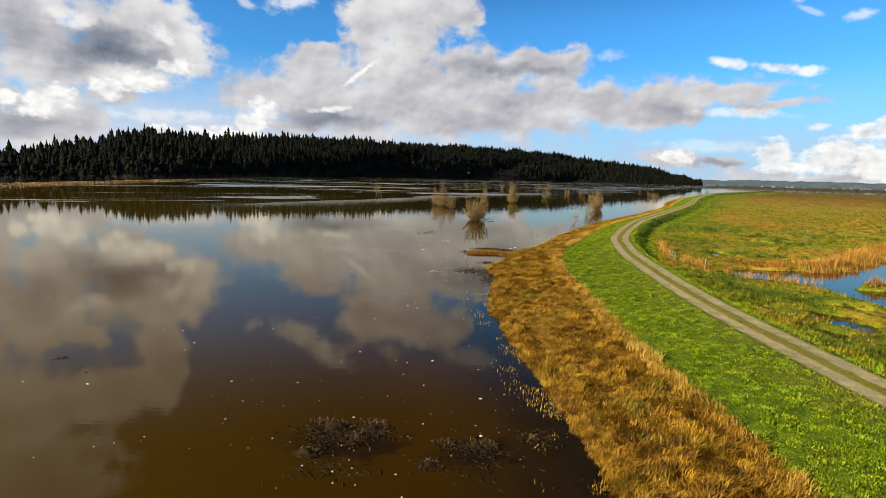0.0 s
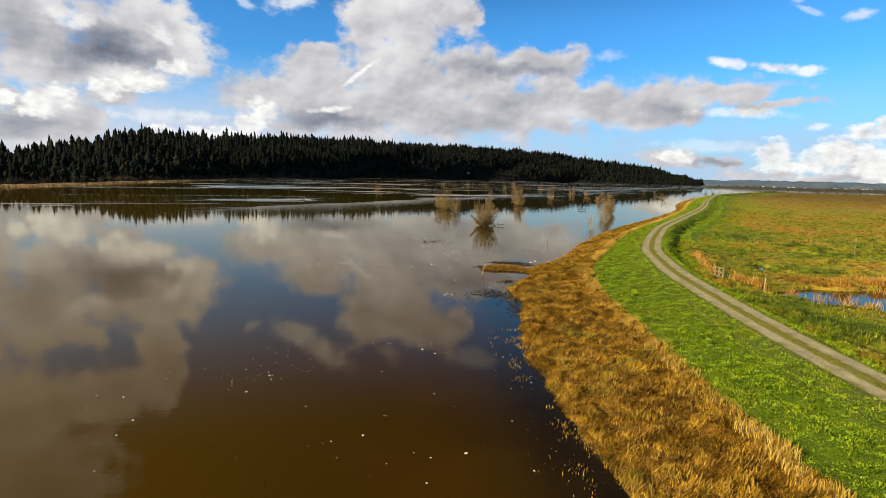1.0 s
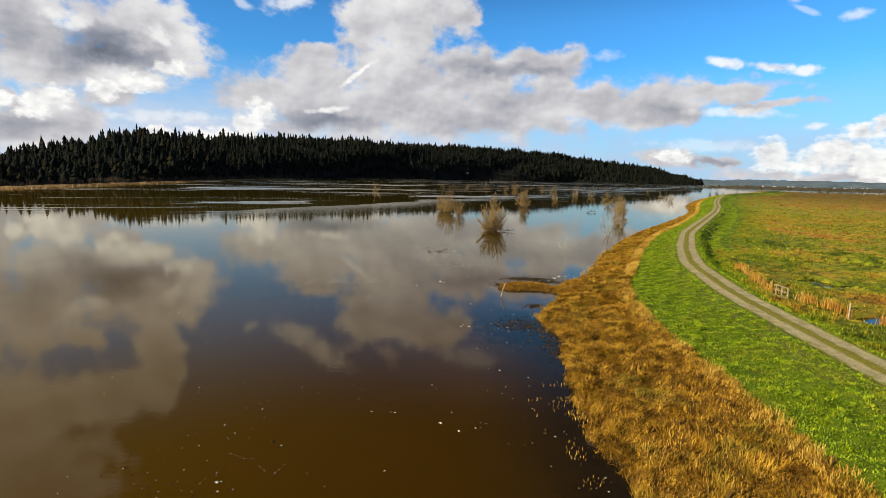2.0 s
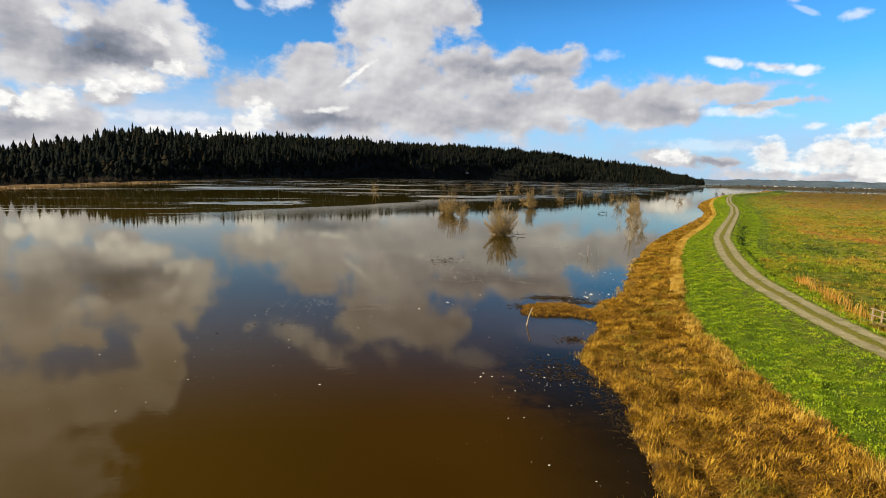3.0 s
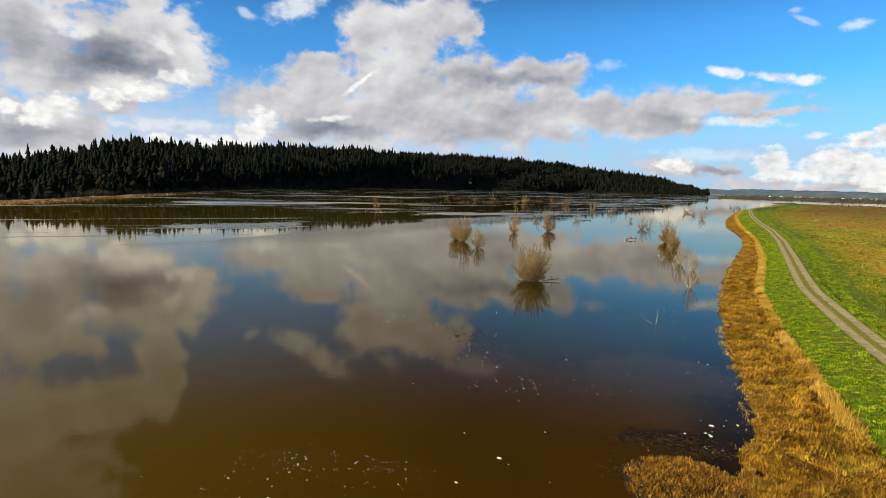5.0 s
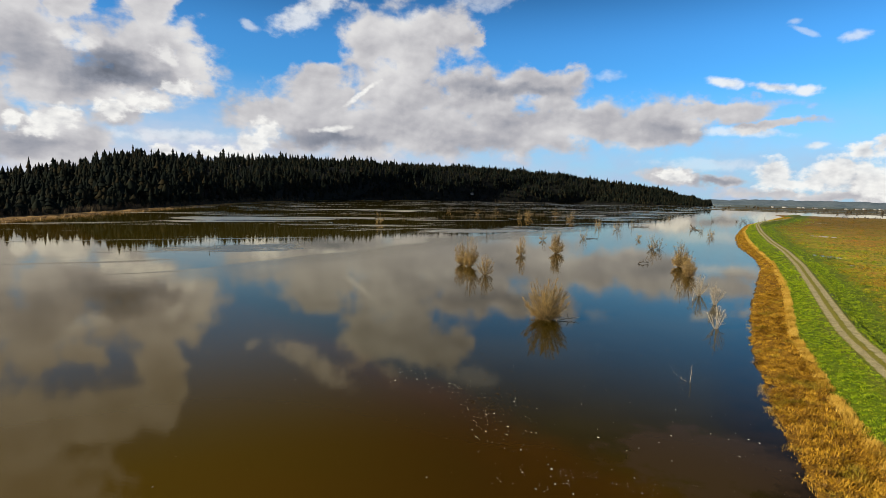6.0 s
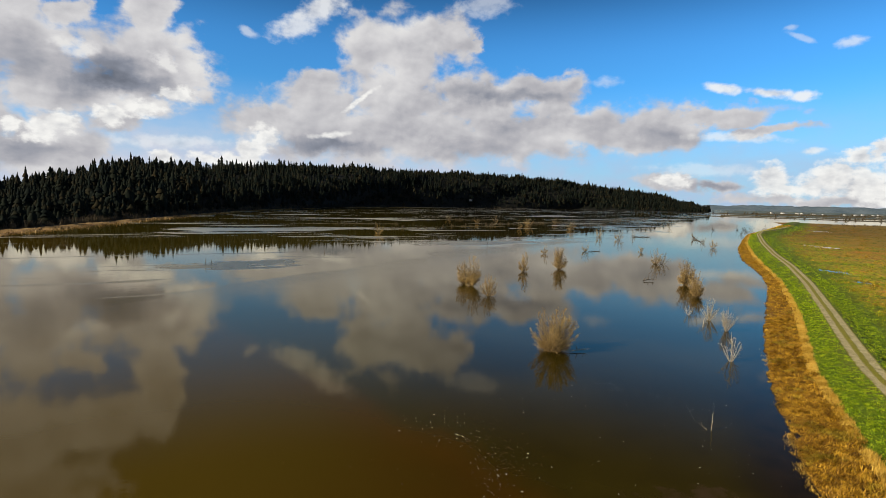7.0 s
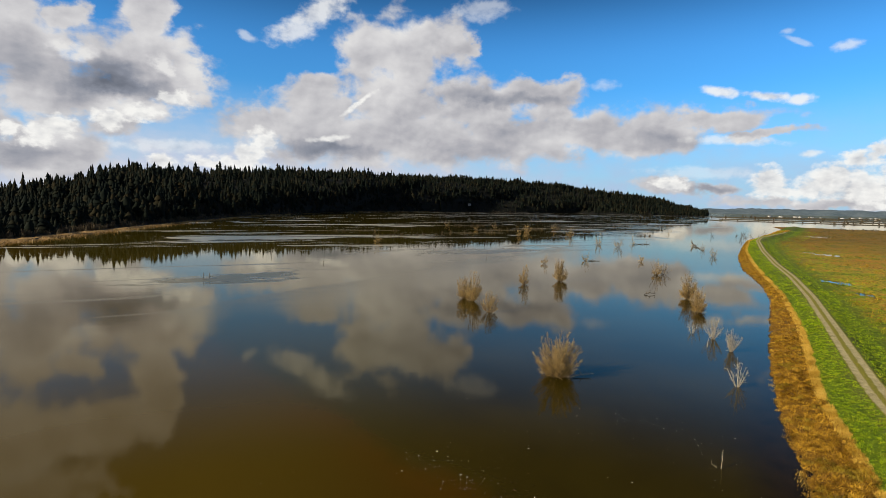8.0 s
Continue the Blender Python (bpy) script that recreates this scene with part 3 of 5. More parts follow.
def tubes(paths, sides=4):
    """Tapered tubes: each path is (points (k, 3), radii (k,)). Returns verts, quads."""
    vs, fs, base = [], [], 0
    ang = np.arange(sides) * 2 * np.pi / sides
    ring = np.arange(sides)
    for pts, rad in paths:
        pts, rad = np.asarray(pts, float), np.asarray(rad, float)
        d = np.gradient(pts, axis=0)
        d /= np.linalg.norm(d, axis=1, keepdims=True) + 1e-9
        ref = np.where(np.abs(d[:, 2:3]) > 0.9, [[1.0, 0, 0]], [[0, 0, 1.0]])
        u = np.cross(d, ref)
        u /= np.linalg.norm(u, axis=1, keepdims=True) + 1e-9
        w = np.cross(d, u)
        v = pts[:, None, :] + rad[:, None, None] * (np.cos(ang)[None, :, None] * u[:, None, :] + np.sin(ang)[None, :, None] * w[:, None, :])
        vs.append(v.reshape(-1, 3))
        k = len(pts)
        i = np.arange(k - 1)[:, None] * sides
        f = np.stack([i + ring, i + (ring + 1) % sides, i + sides + (ring + 1) % sides, i + sides + ring], -1).reshape(-1, 4)
        fs.append(f + base)
        base += k * sides
    return np.concatenate(vs), np.concatenate(fs)


def blades(pos, height, width, lean, heading, up=None):
    """Bent grass blades as strips of a quad and a tip. All arguments are arrays of one length."""
    n = len(pos)
    hx, hy = np.cos(heading), np.sin(heading)
    side = np.stack([-hy, hx, np.zeros(n)], 1) * (width / 2)[:, None]
    mid = pos + np.stack([hx * np.sin(lean * 0.6) * height * 0.55, hy * np.sin(lean * 0.6) * height * 0.55, np.cos(lean * 0.6) * height * 0.55], 1)
    tip = mid + np.stack([hx * np.sin(lean * 1.25) * height * 0.45, hy * np.sin(lean * 1.25) * height * 0.45, np.cos(lean * 1.25) * height * 0.45], 1)
    v = np.stack([pos - side, pos + side, mid + side * 0.8, mid - side * 0.8, tip], 1).reshape(-1, 3)
    b = np.arange(n)[:, None] * 5
    return v, [b + np.array([[0, 1, 2, 3]]), b + np.array([[3, 2, 4]])]


# ---- the plan: lines along the bank, x as a function of y ----
YS = np.arange(-80.0, 1000.0, 1.0)


def line(points, soft):
    y, x = zip(*points)
    v = np.interp(YS, y, x)
    k = np.ones(soft) / soft
    v = np.convolve(np.pad(v, soft, "edge"), k, "same")[soft:-soft]
    return lambda yy: np.interp(yy, YS, v)


SHORE = line([(-80, 12), (-20, 7.5), (15, 5.8), (22, 5.5), (28, 4.8), (35, 3.9), (40, 3.7), (45, 4.1), (53, 5.4), (59, 4.8), (65, 7.6), (72, 9.2), (76, 12.7),
              (84, 16.1), (94, 20.1), (115, 30.2), (132, 39.6), (158, 55.4), (190, 75), (216, 88), (257, 105), (313, 134), (381, 174),
              (452, 217), (506, 262), (614, 353), (703, 400), (800, 448), (1000, 520)], 3)
TURF = line([(-80, 14), (-20, 12.5), (15, 11.6), (28, 11.3), (42, 11.9), (55, 12.5), (63, 13.5), (73, 16.7), (82, 20.6), (95, 26.0), (118, 37.2),
             (133, 46.4), (155, 59.5), (193, 80), (233, 99), (276, 120), (347, 157), (430, 206), (560, 300), (800, 470), (1000, 545)], 7)
ROAD_L = line([(-80, 22), (-20, 18.4), (20, 17.0), (34, 17.1), (45, 18.0), (62, 20.2), (78, 24.0), (93, 30.0), (115, 40.2), (129, 48.1), (150, 60.2),
               (187, 81.3), (226, 102), (267, 122), (334, 157), (422, 205.6), (470, 236), (560, 310), (800, 480), (1000, 560)], 9)
ROAD_W = line([(-80, 2.7), (70, 2.9), (110, 2.8), (300, 2.7), (1000, 2.7)], 9)
TOE = line([(-80, 29), (-20, 26), (20, 24.6), (41, 24.9), (51, 25.8), (68, 28.4), (91, 36.2), (115, 47.5), (150, 69), (187, 90), (226, 111),
            (267, 131), (334, 167), (422, 217), (560, 325), (800, 492), (1000, 575)], 9)


def road_r(y):
    slope = (ROAD_L(y + 1) - ROAD_L(y - 1)) / 2
    return ROAD_L(y) + ROAD_W(y) * np.sqrt(1 + slope ** 2) * 0.93


def smoothstep(a, b, v):
    t = np.clip((v - a) / (b - a), 0, 1)
    return t * t * (3 - 2 * t)


def band_of(x, y):
    """0 at the waterline, 1 grass edge, 2 and 3 road, 4 landward toe, then one more each 20 m."""
    s, b, l, r, t = SHORE(y), TURF(y), ROAD_L(y), road_r(y), TOE(y)
    out = np.where(x < s, (x - s) / 8.0, 0.0)
    out = np.where((x >= s) & (x < b), (x - s) / (b - s), out)
    out = np.where((x >= b) & (x < l), 1 + (x - b) / (l - b), out)
    out = np.where((x >= l) & (x < r), 2 + (x - l) / (r - l), out)
    out = np.where((x >= r) & (x < t), 3 + (x - r) / (t - r), out)
    return np.where(x >= t, 4 + (x - t) / 20.0, out)


POOL = np.array([(29.6, 60.2), (30.3, 57.2), (31.6, 55.0), (34.4, 53.0), (36.3, 51.2), (36.4, 47.0), (35.6, 42.0), (40, 36), (62, 40), (92, 62), (96, 94), (60, 73), (49.5, 65.2), (42.6, 62.4), (38.5, 62.2), (35.4, 62.8), (32.0, 61.2)])


def pool_depth(x, y):
    """Hollows in the marsh that hold water: 1 in the middle, 0 outside."""
    wob = lumps(x, y, 3.0, 5) * 0.9 + lumps(x, y, 1.1, 6) * 0.5
    inside = np.zeros(np.shape(x), bool)
    near = np.full(np.shape(x), 1e9)
    for (ax, ay), (bx, by) in zip(POOL, np.roll(POOL, -1, 0)):
        u = np.clip(((x - ax) * (bx - ax) + (y - ay) * (by - ay)) / ((bx - ax) ** 2 + (by - ay) ** 2), 0, 1)
        near = np.minimum(near, np.hypot(x - ax - u * (bx - ax), y - ay - u * (by - ay)))
        cross = ((ay > y) != (by > y)) & (x < ax + (y - ay) * (bx - ax) / (by - ay + 1e-9))
        inside = inside ^ cross
    out = smoothstep(-0.5, 0.6, np.where(inside, near, -near) + wob * 0.55)
    isle = smoothstep(1.8, 0.9, np.hypot((x - 43.0) / 1.5, y - 52.3) + wob * 0.5)
    out = out * (1 - isle)
    for px, py, ax, ay in ((38.8, 74.8, 1.5, 3.4), (53.8, 88.8, 1.9, 3.6), (26.0, 41.8, 0.8, 1.1), (29.7, 38.8, 1.5, 3.2), (32.6, 43.4, 1.3, 1.4), (26.0, 35.6, 1.0, 2.0), (31.2, 35.0, 1.4, 1.8),
                           (117, 226, 2.5, 7), (191, 340, 4.6, 15), (322, 530, 6, 16), (107, 200, 1.8, 4)):
        ragged = lumps(x, y, max(1.0, ax * 0.7), 12) * 0.6 + lumps(x, y, 0.8, 13) * 0.45 - 0.1
        out = np.maximum(out, smoothstep(1.2, 0.6, np.hypot((x - px) / ax, (y - py) / ay) + ragged))
    return out


def ground_z(x, y):
    x, y = np.asarray(x, float), np.asarray(y, float)
    wob = lumps(x, y, 1.7, 1) * 0.45 + lumps(x, y, 0.6, 2) * 0.22
    b = band_of(x, y)
    b = b + wob * np.where(b < 0.5, 0.11, 0.03)
    z = np.interp(b, [-6, -0.5, -0.04, 0.05, 0.25, 1.0, 1.9, 2.0, 3.0, 3.10, 3.46, 3.64, 4.0, 5.5], [-1.5, -0.45, -0.06, 0.10, 0.24, 0.62, 1.56, 1.6, 1.6, 1.54, 0.42, 0.28, 0.40, 0.30])
    z = z + np.where((b > 0.05) & (b < 1.0), (lumps(x, y, 1.0, 3) * 0.14 + lumps(x, y, 0.42, 4) * 0.13), 0.0)
    z = z + np.where(b > 4.0, np.clip(b - 4, 0, 1) * (lumps(x, y, 3.0, 8) * 0.14 + lumps(x, y, 1.3, 9) * 0.20 + lumps(x, y, 0.7, 16) * 0.10), 0.0)
    z = np.where(b > 4.0, np.maximum(z, 0.09 + 0.25 * (z - 0.09)), z)
    turf = smoothstep(1.0, 1.15, b) * smoothstep(1.93, 1.8, b) + 0.8 * smoothstep(3.06, 3.2, b) * smoothstep(4.3, 3.9, b)
    z = z + turf * (lumps(x, y, 1.1, 14) * 0.10 + lumps(x, y, 0.5, 15) * 0.15)
    # the low spit and the weed bed beside it
    for sx, sy, ax, ay in ((5.7, 70.4, 3.1, 2.6), (4.4, 69.4, 1.9, 1.5), (8.7, 69.2, 3.0, 1.9)):
        d = np.hypot((x - sx) / ax, (y - sy) / ay) + wob * 0.10
        z = np.maximum(z, np.where(d < 2.0, 0.15 - 0.19 * d * d, -9.0))
    z = np.where(b > 4.05, z - pool_depth(x, y) * 0.75, z)
    # the marsh ends at open water far out
    edge = (x - 430) * 0.53 + (y - 800) * 0.85 + lumps(x, y, 60, 11) * 25
    z = np.where(edge > 0, np.minimum(z, 0.3 - edge * 0.03), z)
    return np.maximum(z, -1.5)


def build_ground():
    ys = np.concatenate([np.arange(-60, 6, 1.0), np.arange(6, 100, 0.35), np.arange(100, 200, 1.0), np.arange(200, 480, 3.0), np.arange(480, 1000, 12.0),
                         np.arange(1000, 2000, 50), np.arange(2000, 4501, 250)])
    across = np.concatenate([np.arange(0, 1.0, 0.035), np.arange(1.0, 2.0, 0.05), np.linspace(2, 3, 7), np.arange(3.1, 4.0, 0.07)])
    cols_left = np.concatenate([[-4000, -1500, -500, -200, -90, -45], np.arange(-24, 0, 0.8)])
    cols_right = np.concatenate([np.arange(0, 45, 0.6), np.arange(45, 120, 3.0), np.arange(120, 600, 20), np.arange(600, 4001, 400)])
    rows = []
    for y in ys:
        yc = min(y, 999)
        marks = np.array([SHORE(yc), TURF(yc), ROAD_L(yc), road_r(yc), TOE(yc)])
        x = np.concatenate([marks[0] + cols_left, np.interp(across, np.arange(5), marks), marks[4] + cols_right])
        rows.append(np.stack([x, np.full_like(x, y)], 1))
    xy = np.array(rows)
    x, y = xy[..., 0], xy[..., 1]
    yc = np.minimum(y, 999)
    z = ground_z(x, yc)
    z = np.where(y > 900, -1.5, z)
    b = band_of(x, yc)
    v = np.stack([x, y, z], -1).reshape(-1, 3)
    ob = mesh_of("ground", v, grid_faces(*x.shape), M_GROUND, attributes=[("band", b)])
    tagged(smooth(ob), "grassy dike bank and wet marsh meadow beside the flooded lake", "ground", kind="structure")


def build_road():
    ys = np.concatenate([np.arange(-60, 20, 2.0), np.arange(20, 120, 0.5), np.arange(120, 640, 2.0)])
    u = np.linspace(0, 1, 15)
    l, r = ROAD_L(ys), road_r(ys)
    x = l[:, None] + (r - l)[:, None] * u[None, :]
    y = np.repeat(ys[:, None], len(u), 1)
    ruts = -0.018 * np.exp(-((np.abs(u - 0.5) - 0.28) / 0.12) ** 2) + 0.015 * np.exp(-((u - 0.5) / 0.12) ** 2)
    z = 1.63 + ruts[None, :] + lumps(x, y, 0.8, 21) * 0.012
    v = np.stack([x, y, z], -1).reshape(-1, 3)
    ob = mesh_of("road", v, grid_faces(*x.shape), M_ROAD, attributes=[("across", np.repeat(u[None, :], len(ys), 0))])
    tagged(smooth(ob), "two-rut gravel track with a grassy middle on the dike top", "track", kind="structure")


def build_water():
    xs = np.concatenate([[-4500, -2500, -1200, -600, -300, -150, -80], np.arange(-50, 60, 2.0), np.arange(60, 220, 8.0), [260, 340, 480, 700, 1100, 1800, 3000, 4500]])
    ys = np.concatenate([[-600, -200, -80], np.arange(-40, 120, 2.0), np.arange(120, 400, 8.0), np.arange(400, 1000, 40), [1100, 1400, 2000, 3000, 4500]])
    x, y = np.meshgrid(xs, ys)
    off = np.clip(SHORE(np.minimum(y, 999)) - x, -5, 60)
    v = np.stack([x, y, np.zeros_like(x)], -1).reshape(-1, 3)
    ob = mesh_of("water", v, grid_faces(*x.shape), M_WATER, attributes=[("offshore", off)])
    tagged(ob, "still brown flood water mirroring clouds and hills", "water", kind="structure")


build_ground()
build_road()
build_water()


# ---- the wooded hill across the water ----
FOOT = ((-150, -260), (-180, -60), (-192, 120), (-200, 230), (-212, 330), (-228, 440), (-246, 580), (-262, 780), (-225, 1150), (20, 1500), (380, 1760), (640, 1700), (800, 1700))
RIDGE = ((-420, -300, 42), (-440, -60, 40), (-430, 180, 20), (-430, 380, 8), (-470, 600, 14), (-480, 820, 44), (-470, 1080, 62), (-280, 1400, 82), (20, 1750, 95),
         (430, 1990, 84), (690, 1900, 46), (790, 1830, 14), (830, 1760, 1))


def hill_point(s, t):
    """A place on the hill: s runs along it (0 to 12), t from the shore (0) to the ridge (1) and down behind (1.6)."""
    f, r = np.array(FOOT, float), np.array(RIDGE, float)
    k = np.arange(len(f))
    fx, fy = np.interp(s, k, f[:, 0]), np.interp(s, k, f[:, 1])
    rx, ry, rz = (np.interp(s, k, r[:, i]) for i in range(3))
    x, y = fx + (rx - fx) * t, fy + (ry - fy) * t
    z = np.where(t < 0.06, 0.5 + 8 * t, 0.6 + rz * np.interp(t, [0.06, 0.3, 0.7, 1.0, 1.6], [0.0, 0.36, 0.84, 1.0, 0.55]))
    z = z + lumps(x, y, 70, 31) * rz * 0.07 * np.clip(t, 0, 1)
    return x, y, np.where(t <= 0, -0.4, z)


def build_hill():
    s = np.linspace(0, 12, 220)
    t = np.array([-0.01, 0.0, 0.02, 0.06, 0.1, 0.2, 0.3, 0.42, 0.55, 0.7, 0.85, 1.0, 1.2, 1.6])
    ss, tt = np.meshgrid(s, t, indexing="ij")
    x, y, z = hill_point(ss, tt)
    x = x + lumps(ss * 40, tt * 0, 3.0, 33) * 6 * (tt < 0.05)
    v = np.stack([x, y, z], -1).reshape(-1, 3)
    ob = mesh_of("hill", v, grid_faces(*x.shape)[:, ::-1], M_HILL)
    tagged(smooth(ob), "wooded hillside rising behind the far shore, coloured dark for cloud shade", "hill", kind="structure")
    # pale reed bed along its foot
    s = np.linspace(0, 9.0, 500)
    t = np.linspace(0, 1, 6)
    ss, tt = np.meshgrid(s, t, indexing="ij")
    fx, fy, _ = hill_point(ss, 0.0 * ss)
    gx, gy, _ = hill_point(ss, 0.0 * ss + 0.2)
    d = np.hypot(gx - fx, gy - fy)
    wide = 7 + 3 * lumps(ss * 10, ss * 0, 3, 41) + 4 * np.exp(-((ss - 3.6) / 1.2) ** 2)
    x = fx + (gx - fx) / d * (tt * 2 - 1) * wide
    y = fy + (gy - fy) / d * (tt * 2 - 1) * wide
    z = -0.2 + 1.0 * np.sin(np.clip(tt, 0, 1) * np.pi * 0.6) + lumps(x, y, 5, 42) * 0.5
    ob = mesh_of("far_shore", np.stack([x, y, z], -1).reshape(-1, 3), grid_faces(*x.shape)[:, ::-1], M_REEDBED)
    tagged(ob, "strip of pale dry reeds along the far shore", "reed bed", kind="structure")


def conifers(base, height, radius, tiers=5, sides=5, taper=1.0):
    """Many conifers in one mesh: each a stack of ragged skirts. base (n, 3)."""
    n = len(base)
    ang = np.arange(sides) * 2 * np.pi / sides
    vs, fs = [], []
    start = 0
    for k in range(tiers):
        f0, f1 = 0.10 + 0.82 * k / tiers, min(1.0, 0.10 + 0.82 * (k + 1.55) / tiers)
        u = k / tiers
        r = radius * (1 - 0.86 * u ** taper) * rng.uniform(0.8, 1.15, n)
        spin = rng.uniform(0, 6.3, n)
        rr = r[:, None] * rng.uniform(0.65, 1.25, (n, sides))
        a = ang[None, :] + spin[:, None]
        low = np.stack([base[:, 0:1] + np.cos(a) * rr, base[:, 1:2] + np.sin(a) * rr,
                        base[:, 2:3] + height[:, None] * (f0 + rng.uniform(-0.03, 0.03, (n, sides)))], -1)
        top = base + np.stack([0 * height, 0 * height, height * f1], 1)
        v = np.concatenate([low, top[:, None, :]], 1)
        b = start + np.arange(n)[:, None, None] * (sides + 1)
        i = np.arange(sides)
        fs.append((b + np.stack([i, (i + 1) % sides, np.full(sides, sides)], -1)[None]).reshape(-1, 3))
        vs.append(v.reshape(-1, 3))
        start += n * (sides + 1)
    return np.concatenate(vs), np.concatenate(fs)


def crowns(base, height, radius, rings=5, sides=7):
    """Many round-headed trees in one mesh, each an uneven dome."""
    n = len(base)
    a = np.arange(sides) * 2 * np.pi / sides
    u = np.linspace(0.0, 1.0, rings)
    wide = np.array([0.55, 1.0, 0.95, 0.62, 0.12])
    rr = radius[:, None, None] * wide[None, :, None] * rng.uniform(0.65, 1.25, (n, rings, sides))
    spin = rng.uniform(0, 6.3, (n, 1, 1)) + a[None, None, :]
    z = height[:, None, None] * (0.18 + 0.82 * u[None, :, None] + rng.uniform(-0.07, 0.07, (n, rings, sides)))
    v = np.stack([base[:, 0, None, None] + np.cos(spin) * rr, base[:, 1, None, None] + np.sin(spin) * rr, base[:, 2, None, None] + z], -1)
    i = np.arange(rings - 1)[:, None] * sides
    k = np.arange(sides)[None, :]
    quad = np.stack([i + k, i + (k + 1) % sides, i + sides + (k + 1) % sides, i + sides + k], -1).reshape(-1, 4)
    tri = np.concatenate([quad[:, [0, 1, 2]], quad[:, [0, 2, 3]]])
    return v.reshape(-1, 3), (np.arange(n)[:, None, None] * rings * sides + tri[None]).reshape(-1, 3)


def build_forest():
    n = 14000
    s = np.concatenate([rng.uniform(1.5, 12, n - 4000), rng.uniform(6.5, 12.0, 3400), rng.uniform(11, 12, 600)])
    t = np.concatenate([rng.uniform(0.07, 1.05, n - 4600), rng.uniform(0.90, 1.08, 4600)])
    x, y, z = hill_point(s, t)
    h = rng.uniform(8, 24, n) * np.where(rng.random(n) < 0.08, 1.25, 1.0) * np.interp(s, [0, 3.8, 5.2, 7, 12], [0.6, 0.62, 1.0, 0.95, 0.85])
    h = np.where(t < 0.15, h * rng.uniform(0.45, 0.9, n), h)
    h = h * (1 + 0.36 * lumps(x, y, 30, 35)) * np.where(rng.random(n) < 0.3, 0.7, 1.0)
    base = np.stack([x, y, z - 1], 1)
    broad = rng.random(n) < np.where(t < 0.30, 0.5, 0.16)
    v, f = conifers(base[~broad], h[~broad], h[~broad] * rng.uniform(0.17, 0.36, (~broad).sum()))
    v2, f2 = crowns(base[broad], h[broad] * 0.62, h[broad] * rng.uniform(0.14, 0.24, broad.sum()))
    v, f = np.concatenate([v, v2]), np.concatenate([f, f2 + len(v)])
    tagged(mesh_of("forest", v, f, M_FOREST), "dense conifer forest covering the hill, cloud shade painted into its colour", "forest", kind="stuff")


def build_far_reeds():
    s = rng.uniform(1.5, 8.6, 9000)
    fx, fy, _ = hill_point(s, 0.0 * s)
    off = rng.normal(0, 5, 9000)
    x, y = fx + off * 0.9, fy + rng.normal(0, 4, 9000)
    n = len(x)
    v, f = blades(np.stack([x, y, np.full(n, -0.1)], 1), rng.uniform(0.5, 1.5, n), rng.uniform(0.25, 0.7, n), rng.uniform(0.3, 1.1, n), rng.uniform(0, 6.3, n))
    tagged(mesh_of("far_reeds", v, f, M_DARKREED), "brown reeds fringing the far shore", "reeds", kind="stuff")


build_hill()
build_forest()
build_far_reeds()


def build_far_hills():
    """Low ridges at the end of the valley, their haze mixed into the material's colour."""
    for x0, x1, y, h, seed in ((700, 4300, 3300, 46, 51),):
        s = np.linspace(0, 1, 420)
        x = x0 + (x1 - x0) * s
        yy = y - 900 * s + 150 * np.sin(s * 5)
        top = h * (0.45 + 0.55 * np.sin(np.clip(s * 1.3 + 0.25, 0, 1.5))) + lumps(x, yy, 260, seed) * h * 0.22 + lumps(x, yy, 50, seed + 3) * 3.5 + lumps(x, yy, 18, seed + 5) * 3.0
        top = top * (1.0 - 0.55 * s)
        rows = [np.stack([x, yy - 140, 0 * x - 1], 1), np.stack([x, yy - 60, top * 0.6], 1), np.stack([x, yy, top], 1), np.stack([x, yy + 200, top * 0.4], 1)]
        v = np.stack(rows, 1)
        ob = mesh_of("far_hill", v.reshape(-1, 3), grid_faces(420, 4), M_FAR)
        tagged(smooth(ob), "low wooded ridge far across the valley, tinted blue-grey for haze", "hill", kind="structure")


build_far_hills()


# ---- grass ----
def scatter(n, y0, y1, b0, b1, power=1.0):
    """Random places between two bands of the bank."""
    y = y0 + (y1 - y0) * rng.random(n) ** power
    marks = np.stack([SHORE(y), TURF(y), ROAD_L(y), road_r(y), TOE(y), TOE(y) + 20, TOE(y) + 40, TOE(y) + 60, TOE(y) + 80, TOE(y) + 100, TOE(y) + 120, TOE(y) + 140, TOE(y) + 160, TOE(y) + 180], 1)
    b = rng.uniform(b0, b1, n)
    k = np.clip(b.astype(int), 0, 12)
    x = marks[np.arange(n), k] + (b - k) * (marks[np.arange(n), k + 1] - marks[np.arange(n), k])
    return x, y


def tufts(x, y, z, count, height, width, lean, radius, heading=None, stray=1.0):
    """Blades in tufts: count blades round each place, leaning outwards or along the heading given."""
    n = len(x) * count
    a = rng.uniform(0, 2 * np.pi, n)
    r = np.repeat(radius, count) * np.sqrt(rng.random(n))
    h = np.repeat(height, count) * rng.uniform(0.55, 1.1, n)
    w = np.repeat(width, count) * rng.uniform(0.7, 1.3, n)
    turn = a + rng.normal(0, 0.7, n) if heading is None else np.repeat(heading, count) + rng.normal(0, stray, n)
    pos = np.stack([np.repeat(x, count) + np.cos(a) * r, np.repeat(y, count) + np.sin(a) * r, np.repeat(z, count) - 0.02], 1)
    return blades(pos, h, w, rng.uniform(*lean, n), turn)


def joined(name, pieces, mat, label, category="grass"):
    verts, quads, tips, base = [], [], [], 0
    for v, (q, t) in pieces:
        verts.append(v)
        quads.append(q + base)
        tips.append(t + base)
        base += len(v)
    return tagged(mesh_of(name, np.concatenate(verts), [np.concatenate(quads), np.concatenate(tips)], mat), label, category, kind="stuff")


